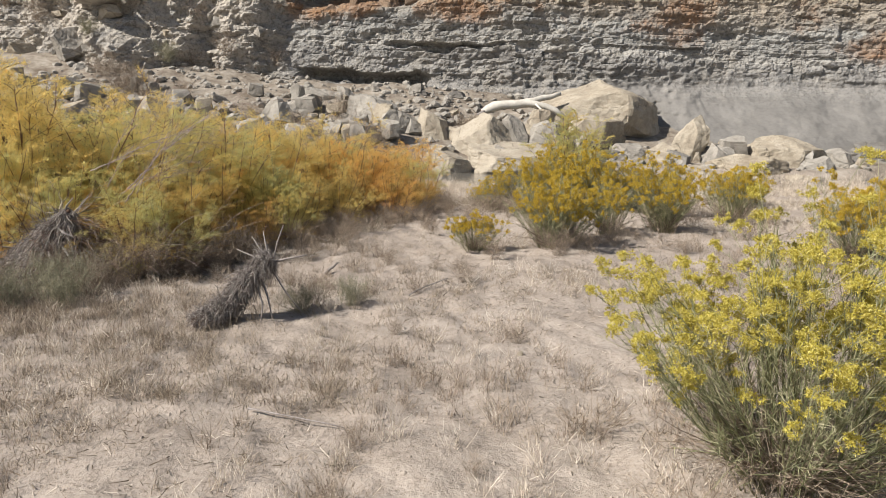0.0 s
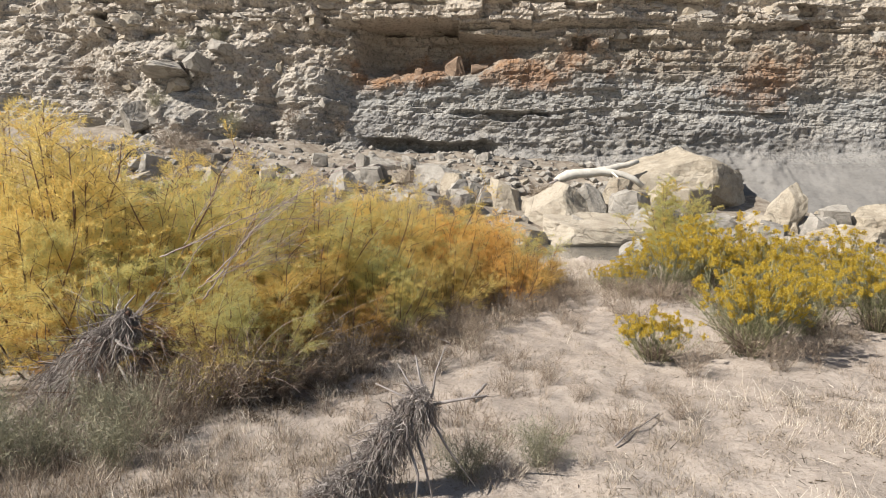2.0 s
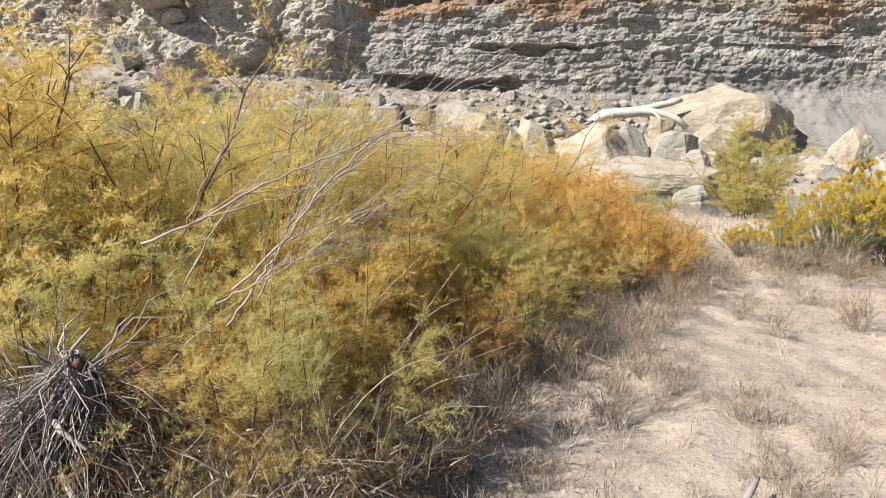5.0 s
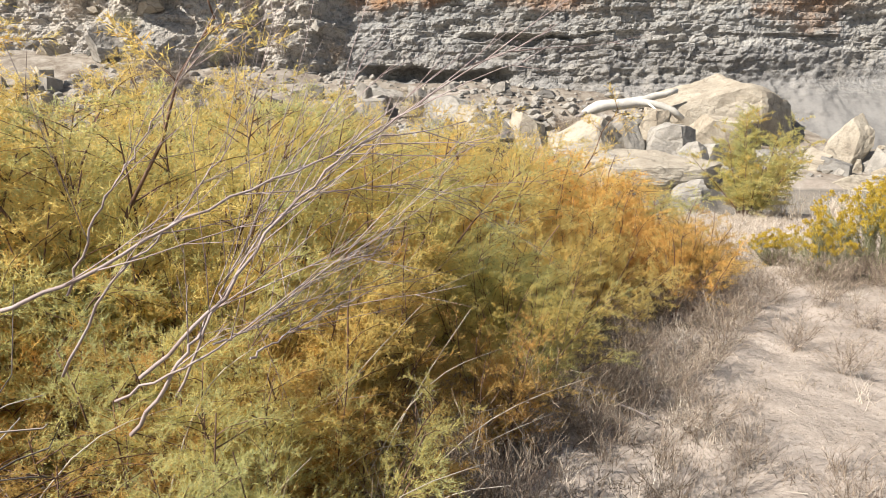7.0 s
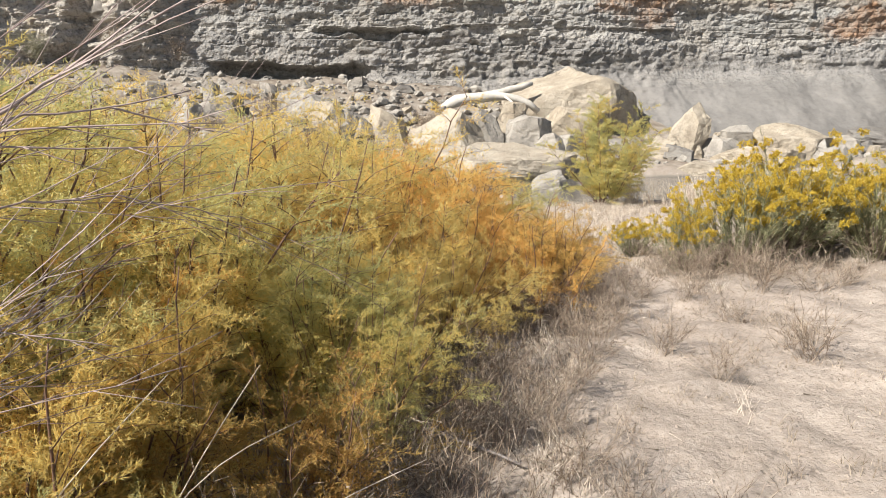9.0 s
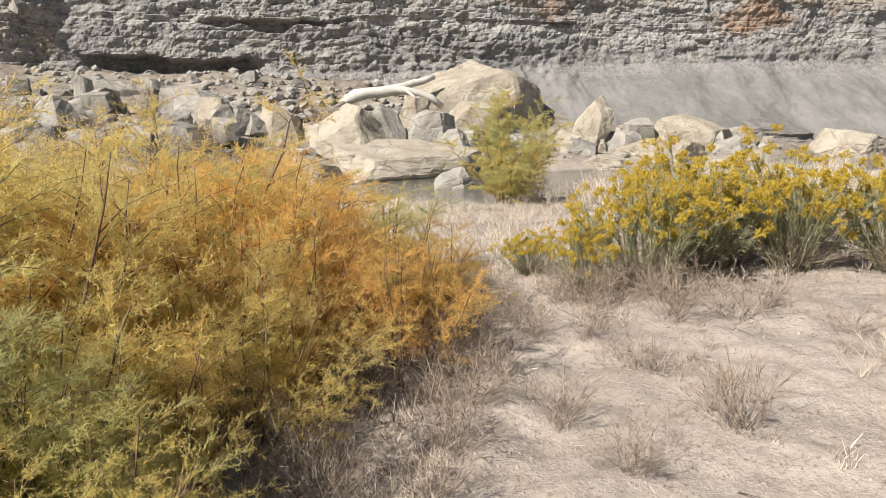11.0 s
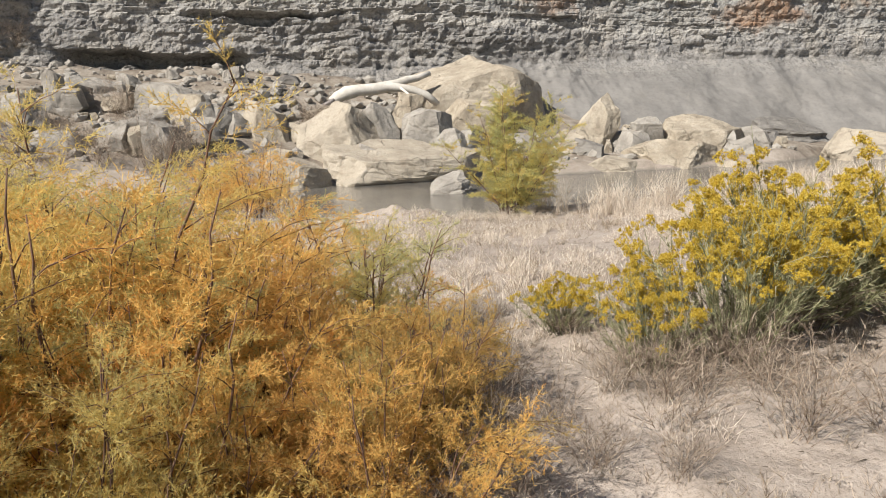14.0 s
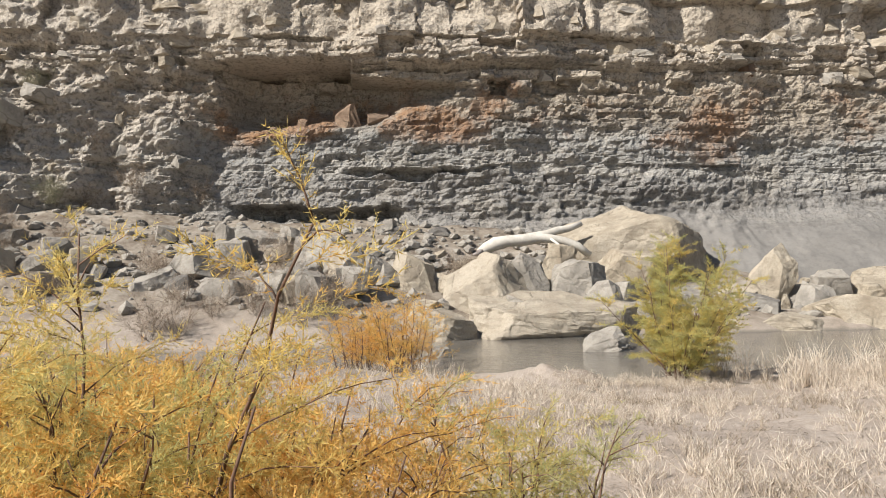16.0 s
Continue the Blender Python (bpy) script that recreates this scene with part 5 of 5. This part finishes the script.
# ---- dead stumps ----
def shaggy_stump(base, tip, r0, r1, fibres, seed, label, twigs, drape=0.25):
    """A leaning rotten stump: strips of bark hang along it, loose fibres stand off it."""
    r = np.random.default_rng(seed)
    base, tip = np.array(base), np.array(tip)
    root = thing("dead_stump", label, "stump", "dead stumps")
    core = np.linspace(base, tip, 9) + r.normal(size=(9, 3)) * 0.015
    child("trunk", tube_mesh("trunk", [(core, np.linspace(r0, r1 * 0.5, 9) * r.uniform(0.6, 0.85, 9))], M_DARK_STEM, 9), root)
    axis = (tip - base) / np.linalg.norm(tip - base)
    strips = []
    for _ in range(fibres // 3):
        t = r.uniform(0.1, 1.0)
        p, w = along(core, np.array([t]))
        out = unit(np.cross(w[0], r.normal(size=3)))
        q = p[0] + out * (r0 + (r1 - r0) * t) * r.uniform(0.9, 1.15)
        L = drape * r.uniform(0.4, 1.3)
        way = -axis * 0.5 + out * r.uniform(0.0, 0.35) + [0, 0, -0.8] + r.normal(size=3) * 0.35
        if r.random() < 0.07:
            way = out + axis * r.uniform(-0.5, 0.8) + r.normal(size=3) * 0.4
        line = bent(q, way, L, 0.1, 5, 0.2, r)
        line[:, 2] = np.maximum(line[:, 2], 0.004)
        strips.append((line, np.linspace(1.0, 0.3, 5) * r.uniform(0.0018, 0.0052)))
    child("loose_bark", tube_mesh("loose_bark", strips, M_SHRED, 3), root, "hanging strips of grey bark", "stuff")
    t = r.uniform(0, 1, fibres)
    p, w = along(core, t)
    out = unit(np.cross(w, unit(r.normal(size=(fibres, 3)))))
    rad = np.interp(t, [0, 1], [r0, r1])
    p = p + out * (rad * r.uniform(0.85, 1.2, fibres))[:, None]
    way = out * r.uniform(0.1, 0.6, fibres)[:, None] - w * r.uniform(-0.3, 0.9, fibres)[:, None] + [0, 0, -0.3] + r.normal(size=(fibres, 3)) * 0.4
    child("shredded_bark", tri_mesh("shredded_bark", needles(p, way, r.uniform(0.02, 0.09, fibres), r.uniform(0.002, 0.0045, fibres)), M_SHRED), root, "shaggy grey fibres", "stuff")
    for a, b, rr in twigs:
        a, b = np.array(a), np.array(b)
        mid = (a + b) / 2 + r.normal(size=3) * 0.02
        child("twig", tube_mesh("twig", [([a, mid, b], [rr, rr * 0.8, rr * 0.4])], M_GREY_WOOD, 5), root, "bleached bare twig")
    return root


shaggy_stump((-1.86, 4.97, -0.02), (-1.33, 5.3, 0.47), 0.065, 0.06, 9000, 801, "leaning shaggy grey dead stump on the sand",
             [((-1.35, 5.28, 0.42), (-1.05, 5.22, 0.50), 0.011), ((-1.36, 5.3, 0.45), (-1.42, 5.35, 0.66), 0.008), ((-1.33, 5.3, 0.45), (-1.27, 5.4, 0.70), 0.007), ((-1.36, 5.3, 0.42), (-1.62, 5.3, 0.52), 0.008),
              ((-1.45, 5.2, 0.30), (-1.38, 5.05, 0.0), 0.009), ((-1.42, 5.22, 0.34), (-1.30, 5.1, 0.0), 0.010), ((-1.36, 5.28, 0.40), (-1.10, 5.25, 0.02), 0.008), ((-1.4, 5.3, 0.45), (-1.52, 5.4, 0.60), 0.006)], 0.10)
shaggy_stump((-3.95, 6.45, -0.02), (-3.47, 6.3, 0.66), 0.30, 0.035, 6000, 802, "large shaggy grey stump with matted dead twigs",
             [((-3.55, 6.25, 0.5), (-3.33, 6.1, 0.45), 0.014), ((-3.5, 6.3, 0.62), (-3.40, 6.28, 0.78), 0.010), ((-3.5, 6.2, 0.35), (-3.1, 6.0, 0.02), 0.011), ((-3.6, 6.15, 0.3), (-3.35, 5.9, 0.0), 0.010), ((-3.5, 6.3, 0.4), (-2.95, 6.35, 0.05), 0.012), ((-3.8, 6.2, 0.3), (-3.7, 5.95, 0.0), 0.012)], 0.36)

# ---- tangled dead brush beside the large stump ----
def dead_brush(n, seed):
    r = np.random.default_rng(seed)
    root = thing("dead_brush", "tangled reddish-grey dead twigs heaped beside the stump", "brush")
    heaps = [[], []]
    for k in range(n):
        x = -3.75 + 1.15 * r.random() ** 1.3
        y = 6.62 + 0.35 * (x + 3.3) + r.normal() * 0.17
        top = float(np.interp(x, [-3.75, -3.4, -3.0, -2.6], [0.5, 0.56, 0.38, 0.18]))
        p = np.array([x, y, gz(x, y) + top * r.random() ** 0.7])
        a = r.normal() * 0.9 - 0.15
        way = np.array([math.cos(a), math.sin(a), r.uniform(-0.25, 0.55)])
        line = bent(p, way, r.uniform(0.2, 0.7), r.uniform(0.2, 0.7), 6, 0.05, r)
        line[:, 2] = np.maximum(line[:, 2], ground_z(line[:, 0], line[:, 1]) + 0.004)
        heaps[k % 5 == 0].append((line, np.linspace(1.0, 0.35, 6) * r.uniform(0.0014, 0.0036)))
    child("twig_tangle", tube_mesh("twig_tangle", heaps[0], M_DARK_STEM, 3), root, "dull reddish-brown twigs", "stuff")
    child("bleached_tangle", tube_mesh("bleached_tangle", heaps[1], M_DEAD_TWIG, 3), root, "bleached grey twigs", "stuff")


dead_brush(900, 812)

# ---- bare dead branches over the thicket ----
dead_bush = thing("dead_tamarisk", "bare grey-white dead tamarisk branches arching over the thicket", "shrub")


def dead_branch(points, r0, seed, twigs=10):
    """A stiff limb with straight twigs that fork off it at narrow angles."""
    r = np.random.default_rng(seed)
    pts = np.array(points)
    t = np.linspace(0, len(pts) - 1, 26)
    line = np.stack([np.interp(t, np.arange(len(pts)), pts[:, k]) for k in range(3)], -1)
    line[1:-1] = (line[:-2] + 2 * line[1:-1] + line[2:]) / 4
    line = line + r.normal(size=(26, 3)) * 0.004
    limb = child("limb", tube_mesh("limb", [(line, np.interp(np.arange(26), [0, 8, 25], [r0 * 0.9, r0 * 0.65, r0 * 0.2]))], M_DEAD_TWIG, 5), dead_bush)
    for q, w in zip(*along(line, r.uniform(0.15, 0.95, twigs))):
        side = unit(np.cross(w, r.normal(size=3)))
        L = r.uniform(0.18, 0.6)
        tw = bent(q, w + side * r.uniform(0.2, 0.55), L, 0.0, 5, 0.02, r)
        fine = [(tw, np.linspace(r0 * 0.36, 0.0008, 5))]
        for q2, w2 in zip(*along(tw, r.uniform(0.25, 0.9, 3))):
            fine.append((bent(q2, w2 + unit(np.cross(w2, r.normal(size=3))) * 0.45, L * r.uniform(0.2, 0.5), 0.0, 3, 0.02, r), [r0 * 0.2, r0 * 0.14, 0.0006]))
        child("twig", tube_mesh("twig", fine, M_DEAD_TWIG, 3), limb)


dead_branch([(-3.08, 6.61, 0.7), (-2.94, 6.6, 0.9), (-2.9, 6.7, 0.99), (-2.8, 6.8, 1.17), (-2.67, 6.9, 1.28)], 0.0065, 900)
dead_branch([(-3.07, 6.66, 0.83), (-2.89, 6.65, 0.99), (-2.74, 6.77, 1.23), (-2.56, 6.89, 1.39), (-2.33, 7.01, 1.57), (-2.04, 7.13, 1.71)], 0.0065, 901)
dead_branch([(-3.39, 6.61, 1.0), (-3.17, 6.6, 1.09), (-2.96, 6.72, 1.22), (-2.72, 6.84, 1.33), (-2.52, 6.96, 1.41), (-2.29, 7.08, 1.45)], 0.0065, 902)
dead_branch([(-3.24, 6.61, 0.85), (-3.12, 6.6, 1.06), (-3.03, 6.7, 1.16), (-2.97, 6.8, 1.27), (-2.9, 6.9, 1.41), (-2.81, 7.0, 1.59)], 0.0043, 903)
dead_branch([(-3.11, 6.61, 0.79), (-2.9, 6.6, 0.9), (-2.78, 6.72, 0.98), (-2.65, 6.84, 1.07), (-2.45, 6.96, 1.13)], 0.0043, 904)
dead_branch([(-2.78, 6.9, 1.2), (-2.7, 7.0, 1.26), (-2.54, 7.1, 1.27), (-2.37, 7.2, 1.25), (-2.18, 7.3, 1.18)], 0.0036, 905)
dead_branch([(-2.78, 6.6, 0.9), (-2.73, 6.7, 0.93), (-2.68, 6.8, 0.95), (-2.57, 6.9, 0.99)], 0.0036, 906)
dead_branch([(-3.3, 6.76, 1.01), (-3.2, 6.75, 1.23), (-3.16, 6.85, 1.34), (-3.11, 6.95, 1.49), (-3.0, 7.05, 1.67)], 0.0043, 907)
dead_branch([(-2.99, 6.66, 0.78), (-2.88, 6.65, 1.0), (-2.89, 6.77, 1.06), (-2.77, 6.89, 1.32), (-2.63, 7.01, 1.52), (-2.52, 7.13, 1.72)], 0.0043, 908)
dead_branch([(-2.86, 6.6, 0.94), (-2.78, 6.7, 0.96), (-2.71, 6.8, 0.98)], 0.0036, 909)


# ---- small things ----
def stick(a, b, rad, label, mat):
    a, b = np.array(a), np.array(b)
    pts = np.linspace(a, b, 6)
    pts[:, 2] += np.sin(np.linspace(0, 3.1, 6)) * 0.01
    pts += rng.normal(size=(6, 3)) * 0.004
    return thing("stick", label, "stick", "sticks on the sand", None, tube_mesh("stick", [(pts, np.linspace(rad, rad * 0.5, 6))], mat, 6))


def on(x, y, up=0.0):
    return (x, y, gz(x, y) + up)


stick(on(-1.02, 3.43, 0.03), on(-0.47, 3.25, 0.012), 0.0055, "thin bleached stick lying on dry weeds", M_GREY_WOOD)
stick(on(-1.16, 6.68, 0.02), on(-1.05, 6.8, 0.09), 0.02, "short weathered wood chunk in the sand", M_GREY_WOOD)
stick(on(-1.77, 8.6, 0.06), on(-1.40, 8.25, 0.04), 0.010, "crooked bleached stick in dry brush", M_GREY_WOOD)
stick(on(1.53, 2.74, 0.02), on(1.92, 3.08, 0.10), 0.012, "grey dead branch under the rabbitbrush", M_GREY_WOOD)
stick(on(-0.3, 5.9, 0.02), on(0.05, 6.3, 0.03), 0.007, "thin straw-coloured stick on the sand", M_GREY_WOOD)
for x, y, s, tone in [(0.54, 4.47, 0.05, M_ROCK), (-0.1, 7.6, 0.04, M_ROCK), (5.95, 18.3, 0.35, M_ROCK), (-0.1, 24.9, 0.5, M_ROCK_GREY), (4.2, 15.9, 0.16, M_ROCK_GREY), (2.0, 6.3, 0.05, M_ROCK_GREY), (-0.9, 5.0, 0.04, M_ROCK)]:
    me = rock_mesh("stone", s, s * 0.8, s * 0.65, int(s * 1000 + x * 10) + 60, tone, grain=0.4, cuts=8)
    thing("stone", "small pale stone lying on the bank", "stone", "", pose(x, y, (WATER_Z if y > 22 else gz(x, y)) - s * 0.15, 0, 0, x * 60), me)

# long arching straw stalks at the thicket's edge
r = np.random.default_rng(61)
STALKS = [((-3.0, 6.9), (-2.43, 7.3, 0.86)), ((-3.15, 6.7), (-2.82, 6.75, 0.88))]
for _ in range(16):
    x, y = r.uniform(-3.5, -2.6), r.uniform(6.3, 7.2)
    STALKS.append(((x, y), (x + r.uniform(0.3, 0.75), y + r.uniform(-0.1, 0.45), r.uniform(0.35, 0.8))))
for a, b in STALKS:
    p0, p1 = np.array(on(*a)), np.array(b)
    t = np.linspace(0, 1, 10)[:, None]
    line = p0 + (p1 - p0) * t + np.array([0, 0, r.uniform(0.1, 0.3)]) * (np.sin(t * math.pi) * (1 - 0.3 * t))
    thing("grass_stalk", "long arching straw-coloured grass stalk", "grass", "tall grass stalks", None, tube_mesh("grass_stalk", [(line, np.linspace(0.0026, 0.001, 10))], M_STRAW, 4))
